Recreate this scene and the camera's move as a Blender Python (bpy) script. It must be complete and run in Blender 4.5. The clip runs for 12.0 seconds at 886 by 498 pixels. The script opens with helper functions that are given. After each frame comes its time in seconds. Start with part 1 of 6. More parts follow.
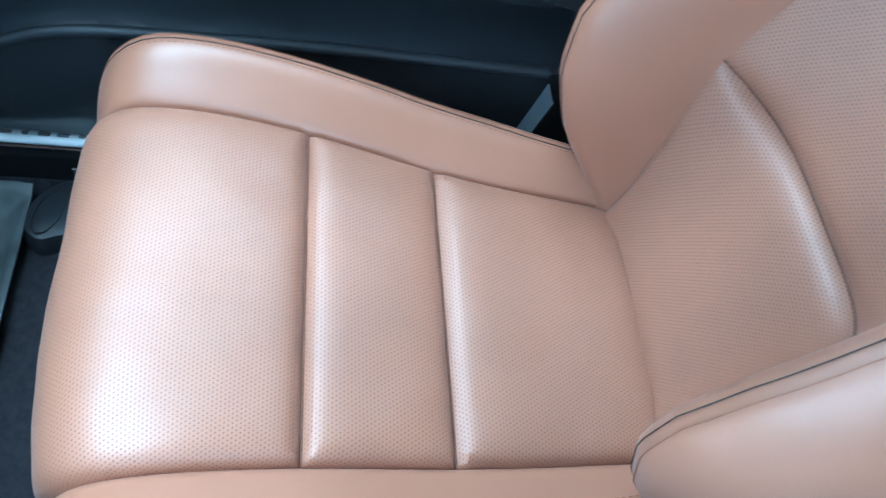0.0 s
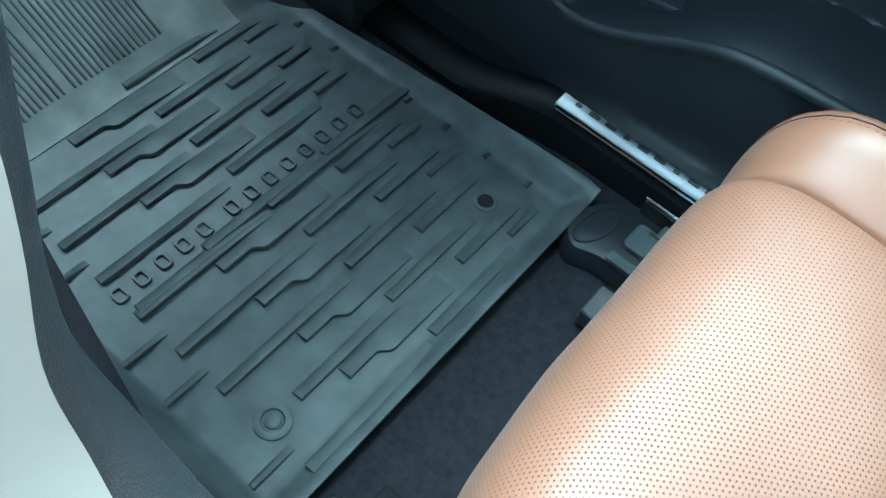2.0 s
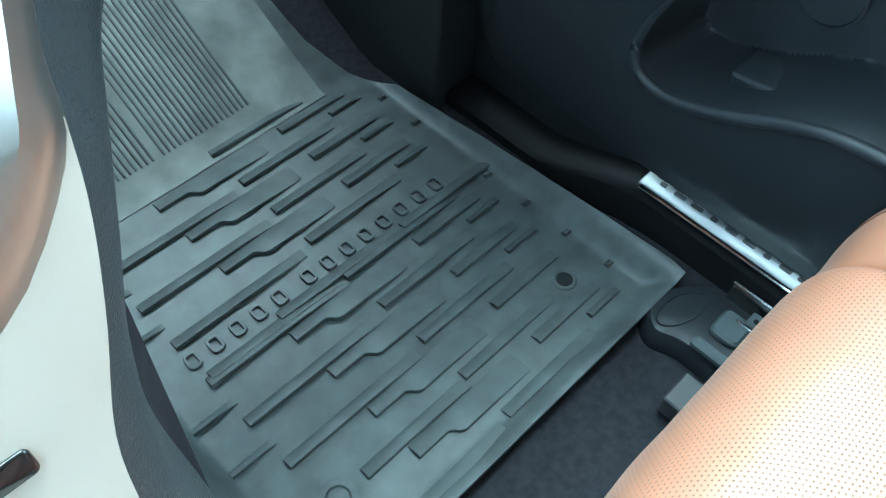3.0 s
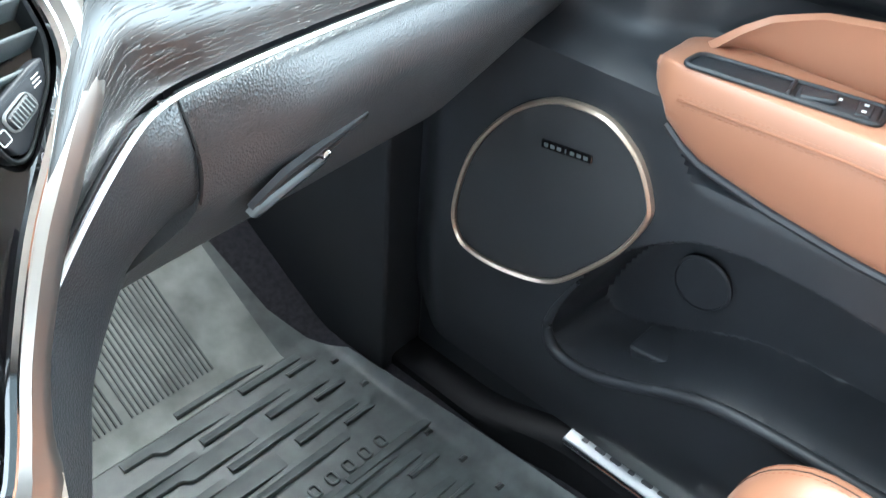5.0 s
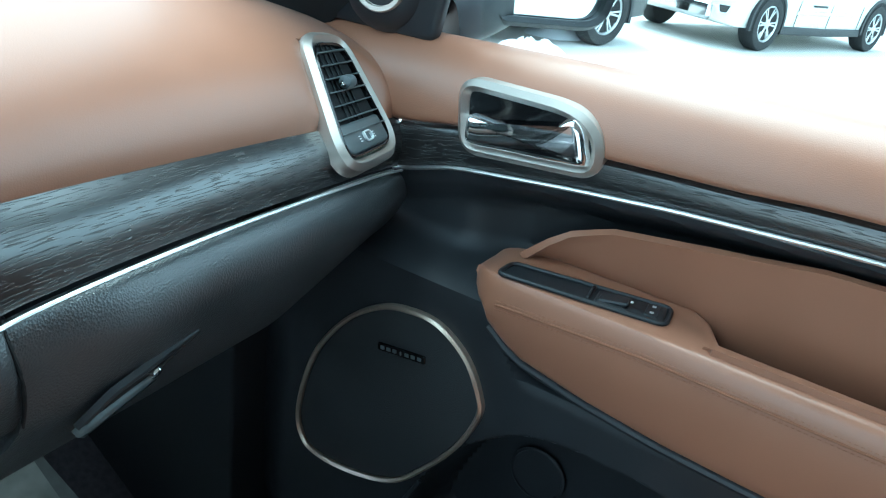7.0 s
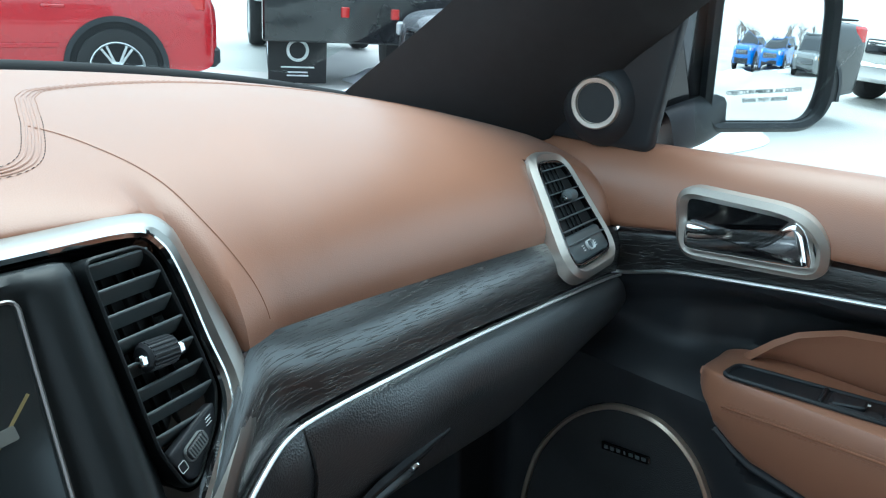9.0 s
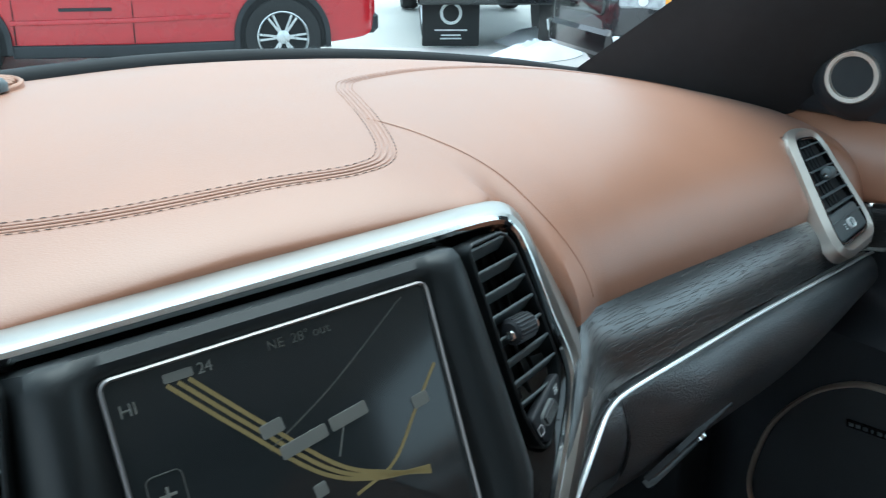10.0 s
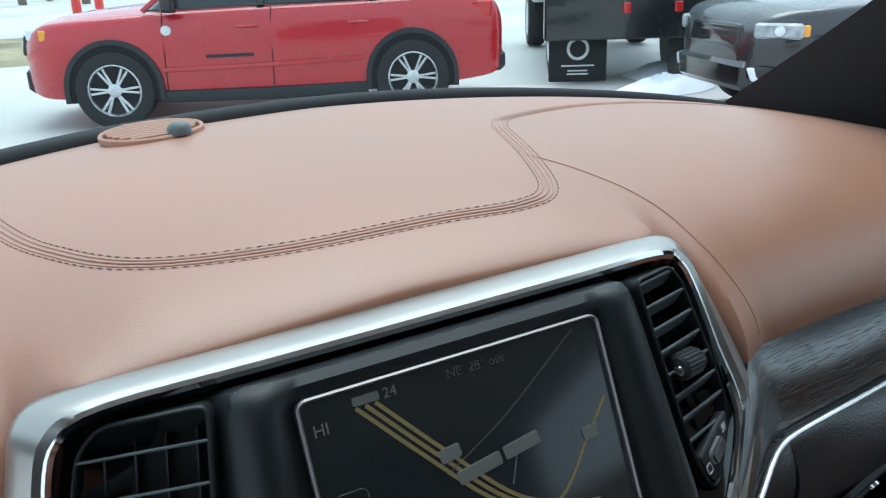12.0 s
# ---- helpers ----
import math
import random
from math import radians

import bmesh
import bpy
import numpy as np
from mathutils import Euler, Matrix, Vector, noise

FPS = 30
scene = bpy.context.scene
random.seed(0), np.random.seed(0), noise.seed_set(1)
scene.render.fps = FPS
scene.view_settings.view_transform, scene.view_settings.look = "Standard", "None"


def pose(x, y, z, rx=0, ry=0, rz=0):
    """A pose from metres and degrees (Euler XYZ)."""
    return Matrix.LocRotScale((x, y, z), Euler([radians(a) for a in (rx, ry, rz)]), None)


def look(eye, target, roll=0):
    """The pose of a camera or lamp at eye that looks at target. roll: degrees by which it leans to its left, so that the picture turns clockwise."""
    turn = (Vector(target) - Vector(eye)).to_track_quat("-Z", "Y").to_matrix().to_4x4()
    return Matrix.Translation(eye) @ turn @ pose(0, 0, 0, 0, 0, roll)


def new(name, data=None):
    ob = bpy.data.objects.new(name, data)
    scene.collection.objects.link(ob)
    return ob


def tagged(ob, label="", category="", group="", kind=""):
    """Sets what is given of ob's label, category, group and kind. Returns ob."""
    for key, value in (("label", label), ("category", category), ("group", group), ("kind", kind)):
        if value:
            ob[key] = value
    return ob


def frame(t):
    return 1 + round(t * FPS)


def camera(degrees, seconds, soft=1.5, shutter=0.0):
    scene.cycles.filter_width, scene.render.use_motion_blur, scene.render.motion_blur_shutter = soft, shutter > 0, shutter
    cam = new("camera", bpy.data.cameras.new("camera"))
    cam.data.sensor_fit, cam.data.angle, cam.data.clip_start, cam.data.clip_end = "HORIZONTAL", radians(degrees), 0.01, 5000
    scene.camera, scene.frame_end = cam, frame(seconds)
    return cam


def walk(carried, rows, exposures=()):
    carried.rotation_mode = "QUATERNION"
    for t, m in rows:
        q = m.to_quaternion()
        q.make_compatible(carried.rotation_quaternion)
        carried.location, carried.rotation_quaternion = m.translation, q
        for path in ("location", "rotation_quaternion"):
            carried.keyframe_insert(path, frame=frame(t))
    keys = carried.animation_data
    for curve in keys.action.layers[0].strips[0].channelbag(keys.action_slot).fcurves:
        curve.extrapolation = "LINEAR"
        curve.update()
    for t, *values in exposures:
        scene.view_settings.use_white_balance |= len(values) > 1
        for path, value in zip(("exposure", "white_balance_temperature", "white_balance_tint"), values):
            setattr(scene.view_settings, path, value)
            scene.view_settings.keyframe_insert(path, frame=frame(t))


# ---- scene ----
# The car's own frame: x to the passenger side, y ahead, z up from the floor mat; x = 0 is the car's middle.
cam = camera(55.6, 12.0, soft=1.15, shutter=0.15)
PATH = [
    (0, (-0.0636, 0.6342, 1.0051), (0.4888, 0.4288, 0.1972), 19.93),
    (0.5, (-0.0446, 0.6978, 0.9432), (0.4826, 0.6139, 0.0976), 22.06),
    (1, (-0.0178, 0.735, 0.8958), (0.4834, 0.7951, 0.0326), 20.83),
    (1.5, (0.0229, 0.7444, 0.8617), (0.4807, 0.9458, -0.0043), 13.54),
    (2, (0.0484, 0.7695, 0.8435), (0.4944, 1.0432, -0.0087), 10.55),
    (2.5, (0.0499, 0.7794, 0.8292), (0.4961, 1.1166, 0.0002), 7.15),
    (2.7, (0.0508, 0.7843, 0.8218), (0.4894, 1.1502, 0.0010), 5.24),
    (4.3, (0.0435, 0.7778, 0.8927), (0.5317, 1.2211, 0.1409), 3.97),
    (4.5, (0.0624, 0.7538, 0.9074), (0.5612, 1.2256, 0.1804), 2.97),
    (5, (0.0402, 0.7255, 0.9563), (0.6358, 1.2280, 0.3296), 4.62),
    (5.5, (0.0259, 0.7075, 0.9841), (0.6911, 1.2348, 0.4556), 5.39),
    (6, (0.0174, 0.6996, 0.9928), (0.7185, 1.2360, 0.5229), 5.8),
    (6.5, (0.0221, 0.6924, 0.9959), (0.7667, 1.1949, 0.5566), 7.04),
    (6.7, (0.0295, 0.6894, 0.9930), (0.8013, 1.1581, 0.5632), 7.83),
    (8.3, (0.0050, 0.6713, 1.0291), (0.7631, 1.2065, 0.6566), 2.69),
    (8.5, (-0.0197, 0.6769, 1.0271), (0.6928, 1.2844, 0.6761), 1.24),
    (9, (-0.0281, 0.6784, 1.0289), (0.6284, 1.3534, 0.6922), 0.82),
    (9.5, (-0.0682, 0.7214, 1.0269), (0.5554, 1.4177, 0.6717), 1.04),
    (10, (-0.1417, 0.7290, 1.0582), (0.3752, 1.4971, 0.6803), -2.2),
    (10.5, (-0.1742, 0.7384, 1.0599), (0.2582, 1.5600, 0.6883), -4.13),
    (11, (-0.1896, 0.7546, 1.0457), (0.2649, 1.5707, 0.6888), -1.41),
    (11.5, (-0.1837, 0.7358, 1.0553), (0.2803, 1.5529, 0.7131), -2.17),
    (12, (-0.1711, 0.7317, 1.0634), (0.2306, 1.5857, 0.7328), -4.77),

]
EXPOSURES = [
    (0.0, 2.15, 4200, -12), (0.6, 2.05, 4180, -14), (1.2, 2.1, 4250, -17), (2.0, 2.3, 4550, -20), (2.7, 2.65, 4700, -19), (4.3, 3.0, 5600, -2),
    (5.0, 3.0, 5800, 2), (5.5, 2.2, 5700, 0), (5.8, 1.6, 5200, -8), (6.5, 1.25, 4900, -15), (8.5, 0.8, 5150, -10),
    (9.5, 0.5, 5400, -4), (10.0, 0.5, 5400, -4), (10.5, 0.22, 5420, -4), (11.0, 0.25, 5450, -3), (11.5, 0.4, 5450, -2), (12.0, 0.05, 5500, 0),
]
# car and camera turned together so that the outside fits the camera's view
LEAN = pose(0, 0, 0, -1.3, -2.5, 0)
walk(cam, [(t, LEAN @ look(eye, aim, roll)) for t, eye, aim, roll in PATH], EXPOSURES)

# ---- sky and sun: a bright overcast winter day ----
world = bpy.data.worlds.new("overcast_sky")
scene.world = world
world.use_nodes = True
wn, wl = world.node_tree.nodes, world.node_tree.links
sky = wn.new("ShaderNodeTexSky")
sky.sky_type, sky.sun_disc = "NISHITA", False
sky.sun_elevation, sky.sun_rotation = radians(68), radians(30)
sky.air_density, sky.dust_density, sky.ozone_density = 1.0, 6.0, 1.0
soft = wn.new("ShaderNodeMix")
soft.data_type = "RGBA"
soft.inputs["Factor"].default_value = 0.75
soft.inputs["B"].default_value = (7.5, 7.9, 8.3, 1)
wl.new(sky.outputs["Color"], soft.inputs["A"])
wl.new(soft.outputs["Result"], wn["Background"].inputs["Color"])
wn["Background"].inputs["Strength"].default_value = 0.2
sun = new("sun", bpy.data.lights.new("sun", "SUN"))
sun.data.energy, sun.data.angle, sun.data.color = 1.9, radians(50), (1.0, 0.97, 0.92)
sun.matrix_world = look((0, 0, 20), (-4.0, -7.0, 0))

# ---- materials ----
def node_mat(name):
    m = bpy.data.materials.new(name)
    m.use_nodes = True
    return m, m.node_tree.nodes, m.node_tree.links, m.node_tree.nodes["Principled BSDF"]


def tex(nodes, links, kind, scale, stretch=(1, 1, 1), detail=3.0):
    """A noise or Voronoi texture in the object's own metres."""
    co = nodes.new("ShaderNodeTexCoord")
    mp = nodes.new("ShaderNodeMapping")
    mp.inputs["Scale"].default_value = stretch
    t = nodes.new("ShaderNodeTexNoise" if kind == "noise" else "ShaderNodeTexVoronoi")
    t.inputs["Scale"].default_value = scale
    if kind == "noise":
        t.inputs["Detail"].default_value = detail
    links.new(co.outputs["Object"], mp.inputs["Vector"])
    links.new(mp.outputs["Vector"], t.inputs["Vector"])
    return t.outputs["Fac"] if kind == "noise" else t.outputs["Distance"]


def ramp(nodes, links, fac, stops):
    r = nodes.new("ShaderNodeValToRGB")
    e = r.color_ramp.elements
    while len(e) < len(stops):
        e.new(0.5)
    for k, (pos, col) in enumerate(stops):
        e[k].position, e[k].color = pos, (*col, 1) if len(col) == 3 else col
    links.new(fac, r.inputs["Fac"])
    return r.outputs["Color"]


def shade(c, k):
    return tuple(min(1.0, v * k) for v in c)


def surface(name, color, rough, metal=0.0, vary=0.12, scale=14.0, grain=900.0, relief=0.1, grain_kind="noise", stretch=(1, 1, 1), coat=0.0, spec=0.5, wear=0.1, sheen=0.0):
    """A plain material: colour that varies at two scales, uneven gloss and a fine relief."""
    m, n, l, b = node_mat(name)
    broad = tex(n, l, "noise", scale)
    fine = tex(n, l, grain_kind, grain, stretch)
    col = ramp(n, l, broad, [(0.3, shade(color, 1 - vary)), (0.7, shade(color, 1 + vary))])
    l.new(col, b.inputs["Base Color"])
    rr = n.new("ShaderNodeMapRange")
    rr.inputs["To Min"].default_value, rr.inputs["To Max"].default_value = max(0.02, rough - wear), min(1, rough + wear)
    l.new(broad, rr.inputs["Value"])
    l.new(rr.outputs["Result"], b.inputs["Roughness"])
    b.inputs["Metallic"].default_value = metal
    b.inputs["Coat Weight"].default_value = coat
    b.inputs["Specular IOR Level"].default_value = spec
    b.inputs["Sheen Weight"].default_value, b.inputs["Sheen Roughness"].default_value = sheen, 0.4
    if relief > 0:
        bump = n.new("ShaderNodeBump")
        bump.inputs["Strength"].default_value, bump.inputs["Distance"].default_value = relief, 0.001
        l.new(fine, bump.inputs["Height"])
        l.new(bump.outputs["Normal"], b.inputs["Normal"])
    return m


def perforated(name, color, rough, pitch=0.0043, hole=0.20):
    """Leather with rows of small punched holes, every other row shifted by half."""
    m, n, l, b = node_mat(name)
    co = n.new("ShaderNodeTexCoord")
    sep = n.new("ShaderNodeSeparateXYZ")
    l.new(co.outputs["UV"], sep.inputs["Vector"])

    def calc(op, a, c=None):
        k = n.new("ShaderNodeMath")
        k.operation = op
        for i, v in enumerate((a, c)):
            if v is None:
                continue
            if isinstance(v, (int, float)):
                k.inputs[i].default_value = v
            else:
                l.new(v, k.inputs[i])
        return k.outputs[0]

    row = calc("MULTIPLY", sep.outputs["Y"], 1 / (pitch * 0.8))
    odd = calc("MULTIPLY", calc("MODULO", calc("FLOOR", row), 2.0), 0.5)
    across = calc("ADD", calc("MULTIPLY", sep.outputs["X"], 1 / pitch), odd)
    du = calc("SUBTRACT", calc("FRACT", across), 0.5)
    dv = calc("SUBTRACT", calc("FRACT", row), 0.5)
    far = calc("SQRT", calc("ADD", calc("MULTIPLY", du, du), calc("MULTIPLY", dv, dv)))
    edge = n.new("ShaderNodeMapRange")
    edge.inputs["From Min"].default_value, edge.inputs["From Max"].default_value = hole - 0.08, hole + 0.06
    l.new(far, edge.inputs["Value"])
    broad = tex(n, l, "noise", 9.0)
    col = ramp(n, l, broad, [(0.3, shade(color, 0.9)), (0.7, shade(color, 1.08))])
    mix = n.new("ShaderNodeMix")
    mix.data_type = "RGBA"
    mix.inputs["A"].default_value = (*shade(color, 0.40), 1)
    l.new(edge.outputs["Result"], mix.inputs["Factor"])
    l.new(col, mix.inputs["B"])
    l.new(mix.outputs["Result"], b.inputs["Base Color"])
    b.inputs["Roughness"].default_value = rough
    b.inputs["Specular IOR Level"].default_value = 0.8
    b.inputs["Sheen Weight"].default_value, b.inputs["Sheen Roughness"].default_value = 0.10, 0.4
    bump = n.new("ShaderNodeBump")
    bump.inputs["Strength"].default_value, bump.inputs["Distance"].default_value = 0.5, 0.0008
    l.new(edge.outputs["Result"], bump.inputs["Height"])
    l.new(bump.outputs["Normal"], b.inputs["Normal"])
    return m


def open_pore_wood(name):
    """Near-black veneer with long fine pores along the grain (the surface's U)."""
    m, n, l, b = node_mat(name)
    co = n.new("ShaderNodeTexCoord")
    warp = n.new("ShaderNodeTexNoise")
    warp.inputs["Scale"].default_value = 9.0
    l.new(co.outputs["UV"], warp.inputs["Vector"])
    add = n.new("ShaderNodeMix")
    add.data_type, add.blend_type = "RGBA", "LINEAR_LIGHT"
    add.inputs["Factor"].default_value = 0.0025
    l.new(co.outputs["UV"], add.inputs["A"])
    l.new(warp.outputs["Color"], add.inputs["B"])
    fields = []
    for stretch, detail in (((52, 900, 1), 0.4), ((9, 90, 1), 2.0)):
        mp = n.new("ShaderNodeMapping")
        mp.inputs["Scale"].default_value = stretch
        t = n.new("ShaderNodeTexNoise")
        t.inputs["Scale"].default_value, t.inputs["Detail"].default_value = 1.0, detail
        l.new(add.outputs["Result"], mp.inputs["Vector"])
        l.new(mp.outputs["Vector"], t.inputs["Vector"])
        fields.append(t.outputs["Fac"])
    pores = ramp(n, l, fields[0], [(0.36, (0, 0, 0)), (0.42, (1, 1, 1))])
    col = ramp(n, l, fields[1], [(0.3, (0.006, 0.0062, 0.0065)), (0.7, (0.013, 0.0135, 0.014))])
    deep = n.new("ShaderNodeMix")
    deep.data_type = "RGBA"
    deep.inputs["A"].default_value = (0.003, 0.003, 0.003, 1)
    l.new(pores, deep.inputs["Factor"])
    l.new(col, deep.inputs["B"])
    l.new(deep.outputs["Result"], b.inputs["Base Color"])
    rough = ramp(n, l, fields[0], [(0.37, (0.75, 0.75, 0.75)), (0.42, (0.31, 0.31, 0.31))])
    l.new(rough, b.inputs["Roughness"])
    b.inputs["Specular IOR Level"].default_value, b.inputs["IOR"].default_value = 1.0, 1.6
    b.inputs["Coat Weight"].default_value, b.inputs["Coat Roughness"].default_value = 0.4, 0.27
    bump = n.new("ShaderNodeBump")
    bump.inputs["Strength"].default_value, bump.inputs["Distance"].default_value = 1.0, 0.0009
    l.new(pores, bump.inputs["Height"])
    l.new(bump.outputs["Normal"], b.inputs["Normal"])
    return m


def clear_glass(name, tint=(0.93, 0.96, 0.95), gloss=0.06):
    m, n, l, b = node_mat(name)
    n.remove(b)
    tr, gl, mix = n.new("ShaderNodeBsdfTransparent"), n.new("ShaderNodeBsdfGlossy"), n.new("ShaderNodeMixShader")
    tr.inputs["Color"].default_value = (*tint, 1)
    gl.inputs["Roughness"].default_value = 0.02
    mix.inputs["Fac"].default_value = gloss
    l.new(tr.outputs[0], mix.inputs[1])
    l.new(gl.outputs[0], mix.inputs[2])
    l.new(mix.outputs[0], n["Material Output"].inputs["Surface"])
    return m


TAN = (0.318, 0.144, 0.083)
leather = surface("tan_leather", TAN, 0.42, vary=0.06, scale=7, grain=900, relief=0.10, grain_kind="voronoi", sheen=0.10, spec=0.8)
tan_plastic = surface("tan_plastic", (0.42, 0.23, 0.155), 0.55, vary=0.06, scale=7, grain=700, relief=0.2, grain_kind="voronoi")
leather_perf = perforated("perforated_tan_leather", TAN, 0.46)
thread = surface("dark_thread", (0.03, 0.022, 0.02), 0.8, relief=0)
# brown that paints the shade in the seat's sewn creases
crease = surface("brown_crease_shade", (0.17, 0.080, 0.050), 0.8, relief=0)
thread_tan = surface("tan_thread", (0.26, 0.112, 0.062), 0.7, relief=0)
vinyl = surface("black_soft_vinyl", (0.045, 0.049, 0.053), 0.36, vary=0.15, scale=12, grain=620, relief=0.42, grain_kind="voronoi", spec=1.0)
plastic = surface("black_moulded_plastic", (0.023, 0.025, 0.029), 0.45, vary=0.15, scale=18, grain=1400, relief=0.12, spec=0.4)
plastic_grey = surface("grey_moulded_plastic", (0.10, 0.115, 0.12), 0.42, relief=0.1)
matte_black = surface("matte_black_panel", (0.012, 0.013, 0.014), 0.75, vary=0.2, grain=700, relief=0.3, spec=0.25)
bezel_black = surface("soft_black_bezel", (0.014, 0.016, 0.017), 0.42, vary=0.1, grain=1400, relief=0.08, spec=0.3)
gloss_black = surface("gloss_black", (0.006, 0.006, 0.007), 0.12, relief=0, coat=0.5, wear=0.04)
# near-black that paints the shade in hollows, holes and gaps
shade_void = surface("shaded_inside", (0.006, 0.006, 0.007), 0.8, relief=0)
fabric = surface("black_pillar_cloth", (0.02, 0.02, 0.022), 0.9, vary=0.2, scale=60, grain=1600, relief=0.3)
headliner = surface("light_headliner_cloth", (0.42, 0.40, 0.37), 0.9, grain=1500, relief=0.2)
carpet = surface("black_carpet", (0.032, 0.031, 0.037), 0.95, vary=0.25, scale=110, grain=1100, relief=1.0, spec=0.2)
rubber = surface("dark_rubber", (0.090, 0.101, 0.102), 0.45, vary=0.3, scale=26, grain=500, relief=0.12)
dusty_rubber = surface("dusty_rubber", (0.20, 0.215, 0.205), 0.7, vary=0.35, scale=16, grain=300, relief=0.15)
wood = open_pore_wood("open_pore_black_wood")
chrome = surface("chrome", (0.86, 0.87, 0.88), 0.08, metal=1.0, vary=0.02, relief=0, wear=0.03)
bright_trim = surface("bright_trim", (0.92, 0.92, 0.92), 0.38, metal=1.0, vary=0.02, relief=0, wear=0.05)
satin = surface("satin_champagne_metal", (0.54, 0.50, 0.455), 0.40, metal=0.85, vary=0.05, grain=2200, relief=0.08)
# darker copy of the satin metal, its colour offsetting sky glare on the frame
satin_dark = surface("darkened_champagne_metal", (0.40, 0.385, 0.36), 0.32, metal=0.9, vary=0.05, grain=2200, relief=0.05)
silver = surface("satin_champagne_paint", (0.46, 0.41, 0.35), 0.42, metal=0.25, vary=0.04, grain=2200, relief=0.05)
bronze = surface("satin_bronze_metal", (0.63, 0.52, 0.42), 0.32, metal=0.8, vary=0.05, grain=2200, relief=0.08, stretch=(1, 8, 8))
steel = surface("brushed_steel", (0.22, 0.235, 0.245), 0.48, metal=1.0, vary=0.08, grain=1500, relief=0.1, stretch=(1, 12, 1))
bare_metal = surface("grey_painted_steel", (0.12, 0.12, 0.125), 0.4, metal=0.6, relief=0.05)
mark = surface("white_print", (0.7, 0.72, 0.72), 0.6, relief=0)
dim_mark = surface("grey_print", (0.2, 0.21, 0.21), 0.6, relief=0)
pane = clear_glass("window_glass", gloss=0.018)

# ---- ways of building ----
def ident():
    return Matrix.Identity(4)


def thing(name, base, label, category, group="", kind=""):
    """An Empty at the thing's base, which carries its parts."""
    ob = new(name)
    ob.matrix_basis = Matrix.Translation(base)
    ob.empty_display_size = 0.05
    return tagged(ob, label, category, group, kind)




def smooth01(a, b, v):
    t = min(1.0, max(0.0, (v - a) / (b - a)))
    return t * t * (3 - 2 * t)


def mesh_of(name, verts, faces, mat, sharp=38, uv=None):
    me = bpy.data.meshes.new(name)
    me.from_pydata([tuple(map(float, v)) for v in verts], [], faces)
    me.materials.append(mat)
    me.polygons.foreach_set("use_smooth", [True] * len(me.polygons))
    if uv is not None:
        lay = me.uv_layers.new(name="UVMap")
        for lp in me.loops:
            lay.data[lp.index].uv = uv[lp.vertex_index]
    me.update()
    me.set_sharp_from_angle(angle=radians(sharp))
    return me


def put(name, me, parent=None, label=""):
    """Links a mesh whose points are in the world's metres, under a thing or a part."""
    ob = new(name, me)
    if parent is not None:
        ob.parent = parent
        if parent.data is None:
            ob.matrix_parent_inverse = parent.matrix_basis.inverted()
    if label:
        ob["label"] = label
    return ob


def part(name, verts, faces, mat, parent=None, label="", sharp=38, uv=None):
    return put(name, mesh_of(name, verts, faces, mat, sharp, uv), parent, label)


def spline(pts, n, closed=False):
    """n points along a Catmull-Rom curve through pts."""
    p = np.asarray(pts, float)
    k = len(p)
    out = []
    spans = k if closed else k - 1
    for s in (np.arange(n) / n if closed else np.linspace(0, 1, n)) * spans:
        i = min(int(s), spans - 1)
        f = s - i
        get = (lambda j: p[j % k]) if closed else (lambda j: p[j] if 0 <= j < k else (2 * p[0] - p[1] if j < 0 else 2 * p[-1] - p[-2]))
        a, b, c, d = get(i - 1), get(i), get(i + 1), get(i + 2)
        out.append(0.5 * (2 * b + (c - a) * f + (2 * a - 5 * b + 4 * c - d) * f * f + (3 * b - a - 3 * c + d) * f**3))
    return np.array(out)


def even(pts, n, closed=False):
    """Resamples a polyline into n points at even steps."""
    p = np.asarray(pts, float)
    if closed:
        p = np.vstack([p, p[:1]])
    d = np.r_[0, np.cumsum(np.linalg.norm(np.diff(p, axis=0), axis=1))]
    s = np.linspace(0, d[-1], n + 1)[:-1] if closed else np.linspace(0, d[-1], n)
    return np.stack([np.interp(s, d, p[:, k]) for k in range(p.shape[1])], 1)


def grid_faces(nu, nv, wrap_u=False, wrap_v=False, start=0, flip=False):
    fs = []
    for i in range(nu if wrap_u else nu - 1):
        for j in range(nv if wrap_v else nv - 1):
            a, b = i * nv + j, ((i + 1) % nu) * nv + j
            c, d = ((i + 1) % nu) * nv + (j + 1) % nv, i * nv + (j + 1) % nv
            f = (a + start, b + start, c + start, d + start)
            fs.append(f[::-1] if flip else f)
    return fs


def normals(p):
    """Unit normals of a grid of points, shape (nu, nv, 3)."""
    du, dv = np.gradient(p, axis=0), np.gradient(p, axis=1)
    n = np.cross(du, dv)
    return n / (np.linalg.norm(n, axis=2, keepdims=True) + 1e-12)


